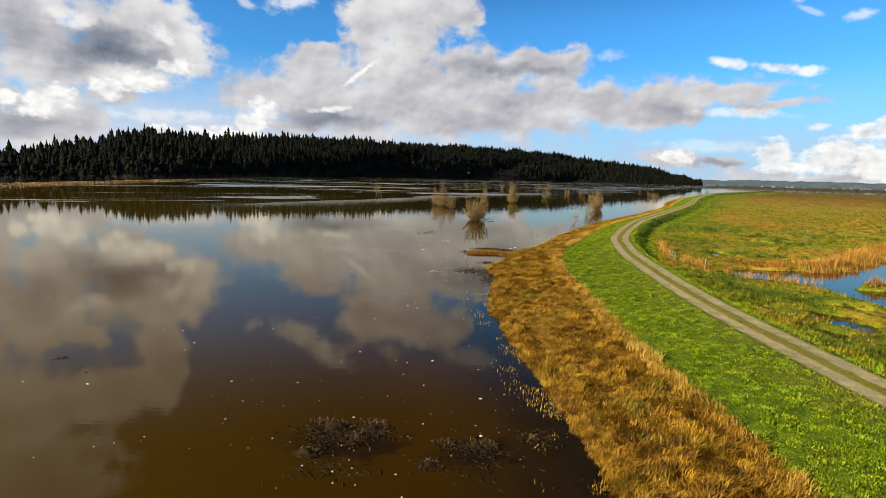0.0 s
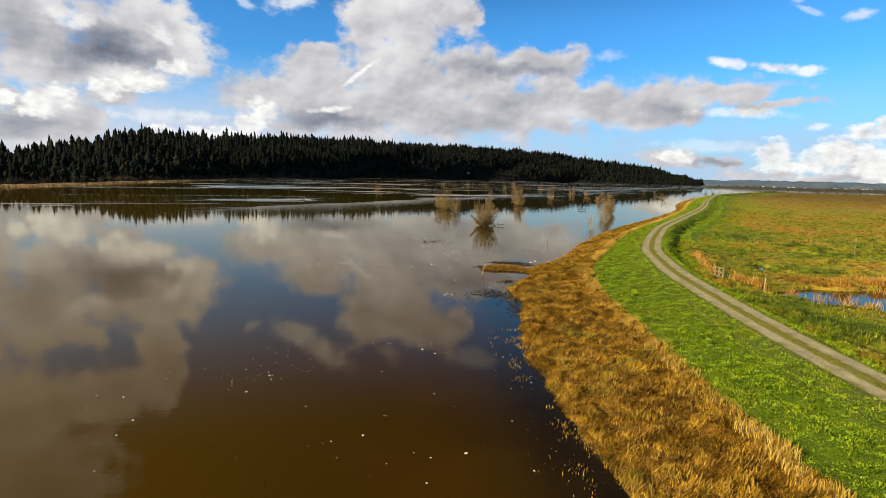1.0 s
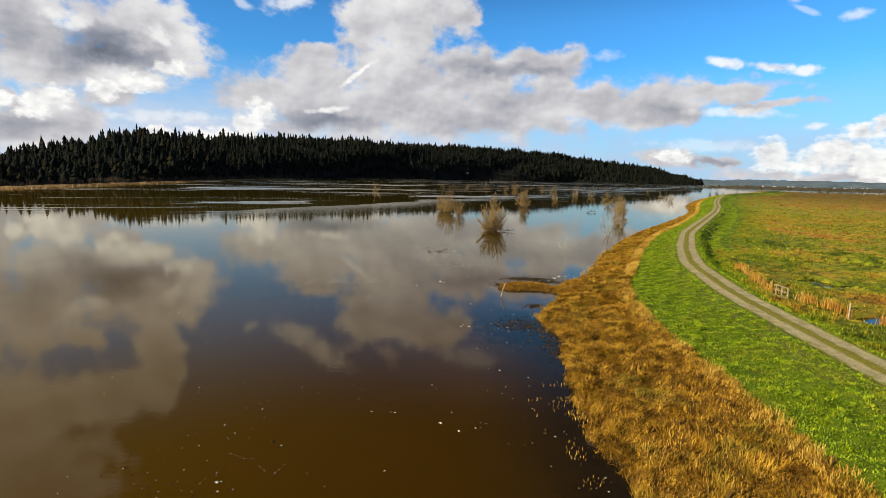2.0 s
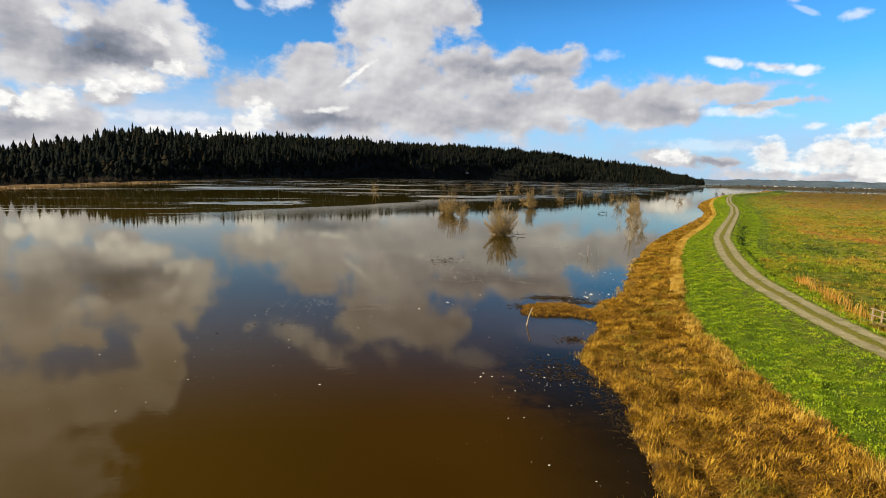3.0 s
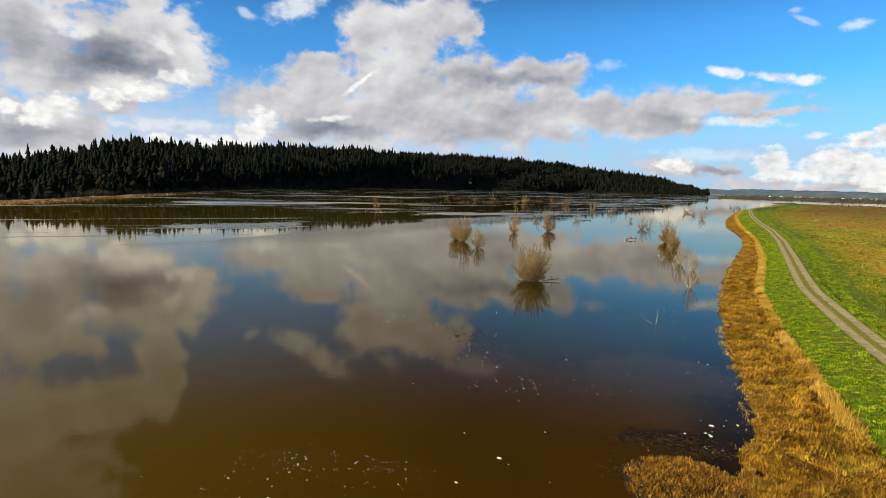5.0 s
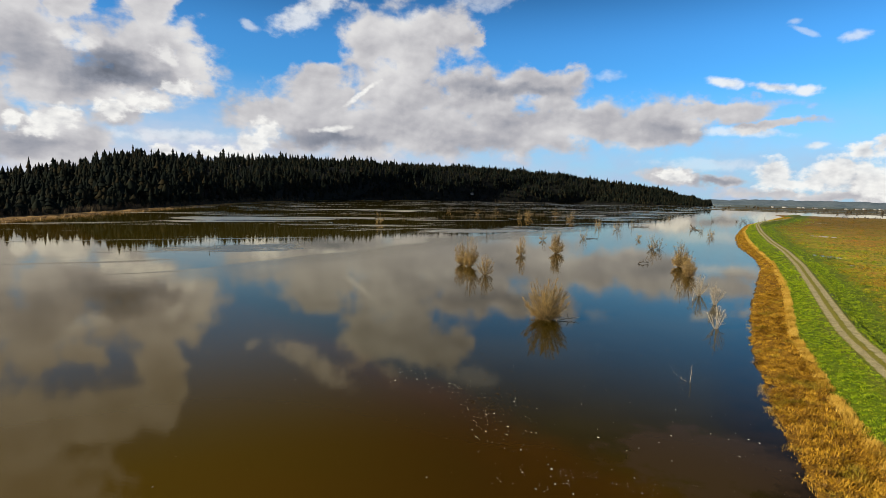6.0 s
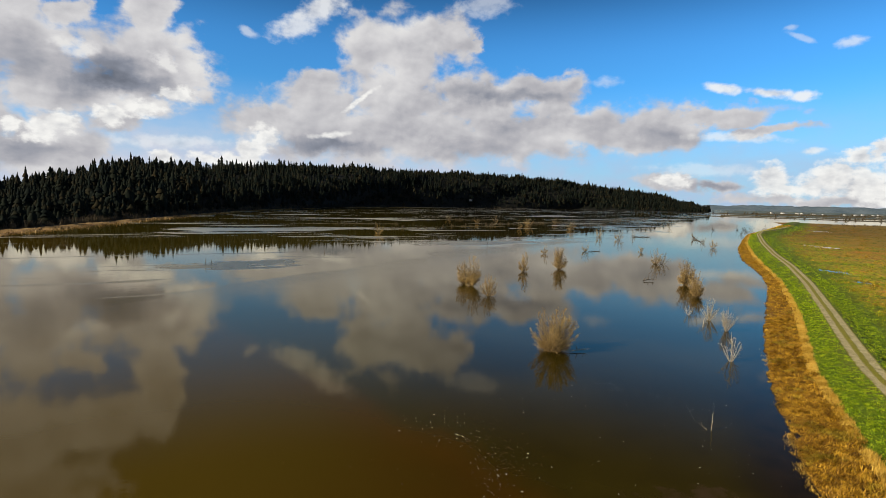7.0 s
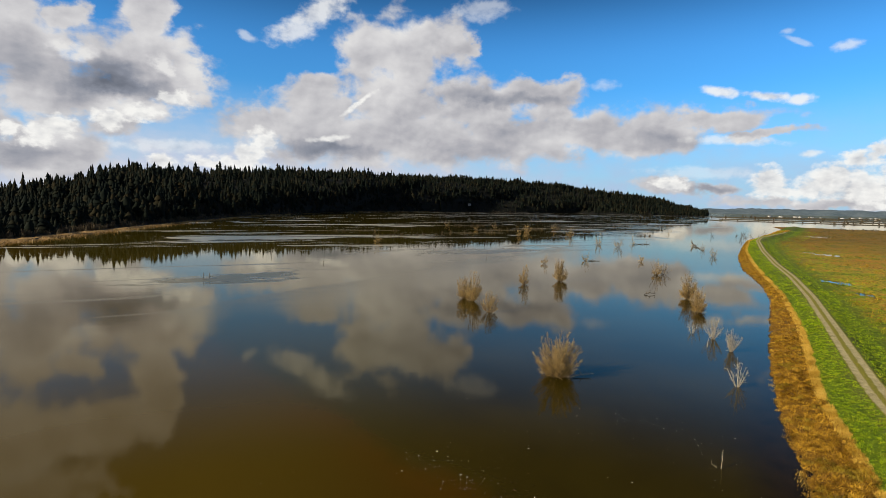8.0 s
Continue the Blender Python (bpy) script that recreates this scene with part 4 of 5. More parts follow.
def build_tan_grass():
    pieces = []
    for n, y0, y1, power, grow_by in ((21000, 12, 75, 1.25, 1.0), (1600, -40, 13, 1.0, 2.2), (8500, 72, 150, 1.2, 1.7), (6500, 150, 640, 1.0, 3.2)):
        x, y = scatter(n, y0, y1, -0.03, 1.0, power)
        z = ground_z(x, y)
        ok = (z > 0.03) & (lumps(x, y, 0.5, 60) + rng.normal(0, 0.25, n) > -0.85)
        x, y, z = x[ok], y[ok], z[ok]
        h = (0.28 + 0.14 * lumps(x, y, 0.7, 59)) * np.clip(z * 2.0 + 0.35, 0.4, 1) * grow_by ** 0.5
        head = lumps(x, y, 0.8, 61) * 3.4 + lumps(x, y, 4, 62) * 1.5
        pieces.append(tufts(x, y, z + 0.08 * np.clip(lumps(x, y, 0.5, 60), 0, 1), 7, h, np.full(len(x), 0.035) * grow_by, (0.5, 1.5), 0.17 * np.full(len(x), grow_by), head, 0.8))
    x, y = scatter(4200, 12, 80, -0.03, 0.16, 1.3)
    z = ground_z(x, y)
    ok = z > -0.04
    x, y, z = x[ok], y[ok], z[ok]
    pieces.append(tufts(x, y, z, 7, 0.16 + 0.3 * rng.random(len(x)), np.full(len(x), 0.024), (0.4, 1.5), np.full(len(x), 0.13), lumps(x, y, 1.0, 61) * 3.0))
    joined("dry_grass", pieces, M_TAN, "matted golden-brown dead grass on the lake shore")


def build_spit_sedge():
    x, y = 2.0 + 9.5 * rng.random(3600), 66.6 + 7.2 * rng.random(3600)
    z = ground_z(x, y)
    ok = z > 0.02
    x, y, z = x[ok], y[ok], z[ok]
    piece = tufts(x, y, z, 8, 0.14 + 0.16 * rng.random(len(x)), np.full(len(x), 0.034), (0.4, 1.4), np.full(len(x), 0.16))
    joined("spit_sedge", [piece], M_SEDGE, "low russet sedge covering the muddy spit")


def build_straw():
    pieces = []
    for n, y0, y1, grow_by in ((1700, 8, 75, 1.0), (400, -40, 8, 2.0), (3000, 75, 150, 1.6), (3000, 150, 640, 2.6)):
        x, y = scatter(n, y0, y1, 0.88, 1.04, 1.2)
        keep = lumps(x, y, 2.4, 65) + rng.normal(0, 0.35, n) > -0.45
        x, y = x[keep], y[keep]
        h = (0.44 + 0.20 * lumps(x, y, 2, 68)) * grow_by ** 0.35
        pieces.append(tufts(x, y, ground_z(x, y), 9, h, np.full(len(x), 0.022) * grow_by, (0.1, 1.2), 0.2 * np.full(len(x), grow_by), lumps(x, y, 1.6, 66) * 3.4))
    joined("tall_straw", pieces, M_STRAW, "tall pale straw standing along the foot of the green bank")


def build_green_grass():
    pieces = []
    for n, y0, y1, b0, b1, size, grow_by in ((25000, 10, 75, 1.0, 1.97, 0.13, 1.0), (1600, -40, 10, 1.0, 1.97, 0.22, 2.0), (1500, -40, 10, 3.04, 4.7, 0.3, 2.2), (11000, 75, 150, 1.0, 1.97, 0.13, 1.3), (5000, 150, 640, 1.0, 1.96, 0.2, 3.0),
                                             (8000, 10, 90, 3.04, 3.9, 0.24, 1.2), (6500, 90, 200, 3.04, 4.4, 0.22, 1.4), (4500, 200, 640, 3.05, 4.9, 0.24, 2.4),
                                             (900, 10, 120, 1.93, 2.08, 0.12, 0.9), (900, 10, 120, 2.92, 3.06, 0.12, 0.9)):
        x, y = scatter(n, y0, y1, b0, b1, 1.2)
        keep = (lumps(x, y, 0.55 * grow_by, 66) + rng.normal(0, 0.2, n) > -0.8) & (ground_z(x, y) > 0.06)
        x, y = x[keep], y[keep]
        h = size * (1.0 + 0.7 * lumps(x, y, 0.45 * grow_by, 66) + 0.15 * lumps(x, y, 2.4, 69)) * grow_by ** 0.4
        pieces.append(tufts(x, y, ground_z(x, y), 5, h, np.full(len(x), 0.046) * grow_by, (0.4, 1.45), 0.16 * np.full(len(x), grow_by)))
    joined("green_grass", pieces, M_GREEN, "bright green grass on the dike slopes")


def build_track_weeds():
    x, y = scatter(1500, 12, 130, 2.40, 2.60, 1.2)
    keep = lumps(x, y, 2.0, 70) + rng.normal(0, 0.3, len(x)) > -0.3
    x, y = x[keep], y[keep]
    v, f = tufts(x, y, np.full(len(x), 1.63), 6, np.full(len(x), 0.10), np.full(len(x), 0.025), (0.3, 1.3), np.full(len(x), 0.12))
    tagged(mesh_of("track_weeds", v, f, M_MARSH), "low weeds growing between the wheel ruts", "weeds", kind="stuff")


def build_marsh_grass():
    pieces = []
    for n, y0, y1, b0, b1, grow_by in ((15500, 14, 100, 3.7, 6.6, 1.3), (6000, 20, 72, 3.6, 4.9, 1.15), (8000, 90, 200, 4.1, 8.6, 2.4), (9000, 190, 640, 4.1, 13.0, 5.0), (1800, -40, 14, 4.0, 7.0, 2.6)):
        x, y = scatter(n, y0, y1, b0, b1, 1.1)
        z = ground_z(x, y)
        ok = (z > 0.02) & (lumps(x, y, 1.3 * grow_by, 71) + rng.normal(0, 0.25, n) > np.where(y > 190, 0.0, -0.40))
        x, y, z = x[ok], y[ok], z[ok]
        h = (0.30 + 0.20 * lumps(x, y, 1.6, 72)) * grow_by ** 0.5
        pieces.append(tufts(x, y, z, 8, h, np.full(len(x), 0.040) * grow_by, (0.3, 1.35), 0.2 * np.full(len(x), grow_by)))
    joined("marsh_grass", pieces, M_MARSH, "mottled green and rust marsh grass in tussocks")


def build_fringe():
    """Sparse drowned tufts standing in the shallows along the bank."""
    x, y = scatter(15000, 12, 130, 0.0, 0.02, 1.5)
    x = x - np.abs(rng.normal(0, 0.9, len(x))) * np.where(y > 45, 0.45, 1.0)
    keep = (lumps(x, y, 0.9, 63) + lumps(x, y, 4.0, 64) * 0.7 + rng.normal(0, 0.2, len(x)) > np.where(y > 45, 0.5, 0.28))
    x, y = x[keep], y[keep]
    n = len(x)
    v, f = blades(np.stack([x, y, np.full(n, -0.05)], 1), rng.uniform(0.06, 0.24, n), rng.uniform(0.018, 0.035, n), rng.uniform(0.05, 0.7, n), rng.uniform(0, 6.3, n))
    tagged(mesh_of("drowned_grass", v, f, M_STRAW), "thin drowned grass standing in the shallows", "grass", kind="stuff")


build_fringe()
build_tan_grass()
build_spit_sedge()
build_straw()
build_green_grass()
build_marsh_grass()
build_track_weeds()


def build_reeds():
    """Cattail stands along the pool and the landward ditch."""
    spots = []
    for x0, y0, ax, ay, k in ((39.6, 63.2, 1.0, 0.8, 200), (44.5, 64.2, 1.6, 1.2, 700), (47.5, 65.4, 1.7, 1.2, 800), (50.5, 67.2, 1.7, 1.3, 800), (54, 69.6, 2.2, 1.5, 900), (58, 73.2, 2.6, 1.8, 1000),
                              (63, 77.5, 3.4, 2.0, 1100), (70, 83, 5, 2.4, 1300), (43.0, 61.6, 2.4, 0.7, 160), (48, 63.0, 2.0, 0.6, 120), (35.2, 54.0, 0.9, 0.6, 150), (33.6, 54.6, 0.6, 0.5, 60), (31.4, 58.4, 0.5, 0.5, 70),
                              (30.0, 61.9, 0.6, 1.6, 240), (29.5, 64.4, 0.5, 1.0, 170), (43.0, 52.4, 1.3, 0.7, 160), (45.4, 66.5, 2.5, 1.5, 300), (33.0, 57.0, 1.4, 1.4, 60), (35.8, 57.0, 1.4, 1.8, 60), (37.6, 54.4, 1.2, 0.8, 80)):
        spots.append(np.stack([rng.normal(x0, ax * 0.5, k), rng.normal(y0, ay * 0.5, k)], 1))
    yy = rng.uniform(68, 84, 420)
    spots.append(np.stack([TOE(yy) + rng.normal(0.2, 0.35, 420), yy], 1))
    p = np.concatenate(spots)
    x, y = p[:, 0], p[:, 1]
    z = np.maximum(ground_z(x, y), -0.2)
    n = len(x)
    v, f = blades(np.stack([x, y, z], 1), rng.uniform(0.4, 1.2, n) * (1.0 + 0.35 * lumps(x, y, 1.2, 77)), rng.uniform(0.03, 0.06, n), rng.uniform(0.05, 0.75, n), rng.uniform(0, 6.3, n))
    tagged(mesh_of("reeds", v, f, M_REED), "orange-brown dead cattail reeds around the marsh pool", "reeds", kind="stuff")


build_reeds()


# ---- flooded willows and snags ----
def grow(seed, height, spread, stems, twigs, lean=(0.0, 0.0), bushy=1.0, fan=1.8, foot_width=0.12):
    """Stem and twig paths of a bare multi-stemmed willow standing in water: stems fan out to a rounded crown."""
    r = np.random.default_rng(seed)
    big, small = [], []
    up = np.array([0, 0, 1.0])
    lean = np.array([lean[0], lean[1], 0.0])
    stems = int(stems * 1.7)
    for i in range(stems):
        a = i * 2.4 + r.uniform(-0.5, 0.5)
        tilt = fan * 0.60 * r.uniform(0.0, 1.0) ** 0.7
        out = np.array([math.cos(a), math.sin(a), 0.0])
        c = height * 0.47
        ln = r.uniform(0.80, 1.02) * (2 * math.cos(tilt) / c) / ((math.sin(tilt) / (spread * 1.05)) ** 2 + (math.cos(tilt) / c) ** 2)
        k = 7
        s = np.linspace(0, 1, k)[:, None]
        ang = tilt * (1.06 - 0.10 * s)      # a little steeper further up
        pts = out * foot_width * 0.8 * spread * math.sin(tilt) + (out * np.sin(ang) + up * np.cos(ang) + lean * s) * s * ln - 0.3 * up * (1 - s)
        pts = pts + np.cumsum(r.normal(0, 0.012 * height, (k, 3)), 0) * s
        big.append((pts, np.linspace(0.036, 0.011, k) * (height / 5.5) * r.uniform(0.7, 1.3)))
        w = 0.0125 * (height / 5.5) ** 0.5
        for j in range(max(2, int(1.3 * twigs / stems))):
            u = 0.18 + 0.80 * r.uniform(0, 1) ** 0.8
            at = np.array([np.interp(u, s[:, 0], pts[:, c]) for c in range(3)])
            q = min(k - 2, int(u * (k - 1)))
            way = (pts[q + 1] - pts[q]) / np.linalg.norm(pts[q + 1] - pts[q])
            d = way * r.uniform(0.6, 1.1) + r.normal(0, 0.42, 3)
            d /= np.linalg.norm(d)
            reach = height * r.uniform(0.08, 0.20) * bushy * (1.3 - 0.75 * u)
            mid = at + d * reach * 0.5 + r.normal(0, 0.02, 3)
            small.append((np.array([at, mid, at + d * reach + up * reach * 0.12]), np.array([w * 1.2, w, w * 0.4])))
            for q in range(2):
                d2 = d + r.normal(0, 0.30, 3)
                d2 /= np.linalg.norm(d2)
                small.append((np.array([mid, mid + d2 * reach * 0.6]), np.array([w * 0.75, w * 0.3])))
    return big, small


def shrub(x, y, height, spread, seed, stems=16, twigs=520, lean=(0.0, 0.0), bushy=1.0, stout=1.0, fan=1.8, foot_width=0.12, label="bare tan willow shrub standing in the flood water", mats=None):
    root = new("willow_shrub")
    root.location = (x, y, 0)
    tagged(root, label, "shrub", "flooded willows")
    big, small = grow(seed, height, spread, stems, twigs, lean, bushy, fan, foot_width)
    wood, fine = mats or (M_STEM, M_TWIG)
    for pts, rad in big:
        mesh_of("stem", *tubes([(pts, rad * stout)], 5), wood, root)
    mesh_of("crown", *tubes([(pts, rad * stout) for pts, rad in small], 3), fine, root, "crown of fine bare twigs")
    return root


def snag(x, y, height, seed, lean=(0.0, 0.0), limbs=7, name="dead_tree", label="bleached dead tree standing in the flood water", mats=None):
    r = np.random.default_rng(seed)
    root = new(name)
    root.location = (x, y, 0)
    tagged(root, label, "tree", "drowned trees")
    k = 8
    s = np.linspace(0, 1, k)[:, None]
    top = np.array([lean[0] * height, lean[1] * height, height])
    trunk = np.array([0, 0, -0.6]) * (1 - s) + top * s + r.normal(0, 0.025 * height, (k, 3)) * s
    wood = mats or M_DEAD
    mesh_of("trunk", *tubes([(trunk, np.linspace(0.13, 0.03, k) * height / 5)], 7), wood, root)
    paths = []
    for i in range(limbs):
        u = r.uniform(0.12, 0.9)
        at = np.array([np.interp(u, s[:, 0], trunk[:, c]) for c in range(3)])
        a = r.uniform(0, 6.3)
        d = np.array([math.cos(a), math.sin(a), r.uniform(0.5, 1.6)])
        d /= np.linalg.norm(d)
        ln = height * r.uniform(0.25, 0.55) * (1.1 - 0.5 * u)
        pts = at + d * np.linspace(0, 1, 5)[:, None] * ln + r.normal(0, 0.03 * ln, (5, 3)) * np.linspace(0, 1, 5)[:, None]
        paths.append((pts, np.linspace(0.055, 0.014, 5) * height / 5))
        for j in range(4):
            b = pts[r.integers(1, 5)]
            d2 = d + r.normal(0, 0.6, 3)
            d2 /= np.linalg.norm(d2)
            paths.append((np.array([b, b + d2 * ln * 0.3, b + d2 * ln * 0.5 + np.array([0, 0, 0.05])]), np.array([0.022, 0.015, 0.008]) * height / 5))
    for p in paths:
        mesh_of("limb", *tubes([p], 5), wood, root) if p[1][0] > 0.04 * height / 5 else None
    fine = [p for p in paths if p[1][0] <= 0.04 * height / 5]
    if fine:
        mesh_of("crown", *tubes(fine, 4), wood, root)
    return root


# name of each clump by its place: x, y, height, half width, seed, stems, twigs
shrub(7.2, 125.0, 6.2, 2.95, 101, stems=52, twigs=1300, bushy=1.05, stout=1.15, fan=2.1, foot_width=0.08, label="large round bare willow shrub standing in the flood water")
shrub(-2.8, 181.5, 6.2, 2.0, 102, stems=26, twigs=800, fan=1.6)
shrub(-1.1, 178.5, 7.8, 1.5, 103, stems=22, twigs=700, lean=(0.08, 0), fan=1.45, label="tall bare willow in a flooded clump")
shrub(1.6, 166.0, 5.2, 1.7, 104, stems=16, twigs=450, lean=(0.06, 0), fan=1.6)
shrub(15.0, 206.5, 6.2, 1.5, 105, stems=14, twigs=400, fan=1.4)
shrub(27.0, 215, 7.4, 2.2, 106, stems=28, twigs=850, fan=1.55, label="upright bare willow clump with dark wet stems")
shrub(31.2, 262, 6.0, 1.3, 107, stems=6, twigs=150)
shrub(53.0, 188, 7.4, 1.9, 108, stems=30, twigs=900, fan=1.45)
shrub(47.6, 170.5, 6.4, 1.3, 109, stems=22, twigs=600, fan=1.4, label="narrow bare willow growing beside a larger one")
shrub(51.0, 179, 5.2, 1.6, 110, stems=16, twigs=420, fan=1.4)
GREY = (M_DEAD, M_DEAD)
DEAD_CLUMP = "grey dead willow clump standing in the water"
shrub(38.8, 147.0, 4.1, 1.5, 112, stems=18, twigs=200, stout=1.1, fan=1.1, foot_width=0.08, mats=GREY, label=DEAD_CLUMP)
shrub(37.6, 139.0, 4.1, 1.6, 113, stems=18, twigs=200, stout=1.1, fan=1.1, foot_width=0.08, mats=GREY, label=DEAD_CLUMP)
shrub(37.0, 151.0, 2.6, 0.8, 116, stems=7, twigs=40, stout=1.4, fan=1.0, mats=GREY, label=DEAD_CLUMP)
shrub(29.5, 122.2, 3.8, 1.5, 114, stems=7, twigs=70, stout=1.5, fan=1.15, foot_width=0.08, mats=GREY, label="bleached forked dead willow standing in the flood water")
snag(35.0, 141.5, 2.2, 115, lean=(0.2, 0), limbs=2)
snag(16.2, 100.5, 1.6, 117, lean=(0.15, 0.1), limbs=2, label="thin bleached dead branch poking out of the water")
# further out
FAR = ((63.6, 234.5, 6.6, 2.0, 14, 160), (66.5, 236, 5.0, 2.4, 12, 120), (74.8, 279, 7.2, 1.0, 5, 90), (50.9, 277, 6.6, 1.8, 8, 130), (120, 309, 5.6, 2.0, 12, 190),
       (89.6, 354, 7.2, 3.2, 12, 170), (84.6, 375, 9.0, 2.2, 9, 170), (84.5, 447, 9.5, 3.4, 12, 220), (107.6, 383, 6.0, 1.8, 7, 90), (59.9, 490, 8.0, 4.5, 14, 240),
       (64, 520, 9.5, 3.0, 10, 160), (46, 440, 9.0, 2.0, 6, 120), (-44.4, 352, 9.0, 2.4, 9, 200), (133.8, 348, 6.0, 1.4, 6, 60), (142.8, 380, 7.5, 1.2, 5, 60),
       (185.6, 516, 5.0, 2.6, 8, 80), (40, 560, 9.0, 3.0, 8, 120), (20, 520, 8.0, 2.4, 8, 120), (96, 560, 9.0, 3.0, 9, 130), (-4, 600, 8.0, 3.0, 9, 120))
for i, (x, y, h, w, stems, twigs) in enumerate(FAR):
    shrub(x, y, h, w, 200 + i, stems, twigs, label="small bare willow far out in the flood")
for i in range(16):
    a, b = rng.random(2)
    shrub(200 + 62 * a + 0.35 * 70 * b, 440 + 95 * b, rng.uniform(3.5, 8.5), rng.uniform(0.8, 2.4), 240 + i, 7, 60, mats=(M_BARK, M_DARKBRUSH), label="dark leafless sapling in the shallow flood")


# ---- drift wood, stakes and floating litter ----
def driftwood(name, points, radius, label, mat=None, twigs=6, seed=1):
    r = np.random.default_rng(seed)
    root = new(name)
    pts = np.array(points, float)
    root.location = (pts[0][0], pts[0][1], 0)
    tagged(root, label, "driftwood")
    pts = pts - np.array([pts[0][0], pts[0][1], 0])
    k = 9
    s = np.linspace(0, len(pts) - 1, k)
    path = np.stack([np.interp(s, np.arange(len(pts)), pts[:, c]) for c in range(3)], 1) + r.normal(0, radius * 0.5, (k, 3))
    wood = mat or M_BARK
    mesh_of("log", *tubes([(path, np.linspace(radius, radius * 0.5, k))], 7), wood, root)
    for i in range(twigs):
        b = path[r.integers(1, k)]
        d = r.normal(0, 1, 3)
        d[2] = abs(d[2]) + 0.5
        d /= np.linalg.norm(d)
        ln = r.uniform(4, 11) * radius
        mesh_of("branch", *tubes([(np.array([b, b + d * ln * 0.5 + r.normal(0, 0.03, 3), b + d * ln]), np.array([radius * 0.45, radius * 0.3, radius * 0.12]))], 5), wood, root)
    return root


driftwood("fallen_branch", [(44.0, 193, 0.1), (45.6, 193.6, 0.5), (47.3, 194, 0.2)], 0.10, "dark fallen branch lying in the water", twigs=12, seed=3)
driftwood("drift_log", [(142.5, 380, 1.8), (143, 378, 0.25), (138, 362, 0.2), (134, 349, 0.5)], 0.30, "long dark trunk lying half sunk in the flood", twigs=8, seed=4)
driftwood("drift_log", [(52, 276, 0.2), (57, 277, 0.1)], 0.14, "dark limb lying across the water beside a willow", twigs=4, seed=5)
driftwood("drift_log", [(108, 382, 0.3), (118, 384, 0.1)], 0.22, "dark fallen trunk lying low in the flood", twigs=6, seed=6)
driftwood("drift_log", [(9.2, 124.6, 0.15), (11.4, 125.2, 0.35)], 0.07, "pale broken limb at the foot of the round willow", M_DEAD, 8, 7)


def stake(x, y, height, lean, radius, label, mat):
    path = np.array([(0, 0, -0.5), (lean[0] * 0.5, lean[1] * 0.5, height * 0.5), (lean[0], lean[1], height)])
    v, f = tubes([(path, np.array([radius, radius * 0.92, radius * 0.85]))], 8)
    cap = np.arange(16, 24)[None, :]
    ob = mesh_of("stake", v, [f, cap], mat)
    ob.location = (x, y, 0)
    tagged(ob, label, "stake")
    return ob


stake(2.6, 65.7, 1.25, (0.45, 0.12), 0.05, "pale wooden stake leaning in the shallow water", M_TIMBER)
for x, y, h in ((-78.9, 276, 2.6), (-74.4, 203, 2.0), (-73.2, 204, 1.6), (10.3, 280, 3.2), (-51, 247, 1.2)):
    stake(x, y, h, (0.15, 0.05), 0.07, "dark dead stub standing in the flood water", M_BARK)


def chips(name, spots, mat, size, label, z=0.006, seed=5):
    """Small irregular floating flakes."""
    r = np.random.default_rng(seed)
    p = np.concatenate([np.stack([r.normal(x, ax, k), r.normal(y, ay, k)], 1) for x, y, ax, ay, k in spots])
    p = p[p[:, 0] < SHORE(p[:, 1]) + 0.3]
    n = len(p)
    a = r.uniform(0, 6.3, n)
    s = r.uniform(*size, n) * r.choice([0.6, 1.0, 1.7], n, p=[0.5, 0.4, 0.1])
    ang = np.arange(6) * math.pi / 3
    rad = s[:, None] * r.uniform(0.4, 1.0, (n, 6)) * (0.45 + 0.55 * np.abs(np.cos(ang[None, :] + a[:, None])))
    ring = np.stack([p[:, :1] + rad * np.cos(ang), p[:, 1:] + rad * np.sin(ang), np.full((n, 6), z)], -1)
    top = np.stack([p[:, 0], p[:, 1], z + s * 0.35], 1)
    v = np.concatenate([ring, top[:, None]], 1).reshape(-1, 3)
    i = np.arange(6)
    f = (np.arange(n)[:, None, None] * 7 + np.stack([i, (i + 1) % 6, np.full(6, 6)], -1)[None]).reshape(-1, 3)
    return tagged(mesh_of(name, v, f, mat), label, "litter", kind="stuff")


chips("floating_litter", [(-2, 22, 6, 3, 60), (-11.3, 36.2, 1.5, 1.3, 45), (-10, 42, 4, 2, 30), (-13, 68, 2.6, 3.0, 60), (-14, 62, 3, 2, 25), (5, 56, 2, 2.5, 24), (7.5, 73.5, 1.4, 1.0, 16),
                          (-4, 96, 2.2, 4, 26), (6, 94, 6, 5, 18), (14, 92, 2, 5, 10), (15, 88, 1.4, 3, 6), (6, 110, 7, 5, 30), (-18, 56, 5, 5, 30), (-8, 30, 8, 6, 50), (-10, 85, 9, 9, 50), (2.5, 34, 0.8, 9, 22),
                          (12, 80, 2, 5, 20), (0, 46, 2, 8, 40), (-13, 71, 1.9, 0.9, 60), (-8.6, 70.5, 1.7, 0.8, 40), (-6.2, 97, 1.0, 1.6, 26), (-3.8, 91, 0.9, 2.2, 40), (-1.6, 86.5, 1.2, 2.2, 44), (0.8, 82.6, 1.6, 1.0, 40), (4.6, 81.6, 2.4, 0.6, 26),
                          (-9, 100.5, 2.2, 1.6, 26), (11.5, 110.5, 2.6, 1.0, 26), (16.5, 106, 2.4, 2.2, 22), (-1, 18.6, 2.2, 1.2, 18), (-3.4, 18.6, 1.6, 1.6, 30), (2.6, 55.0, 1.6, 2.2, 40)],
      M_FOAM, (0.035, 0.075), "white foam flecks and floating leaf litter on the brown water")
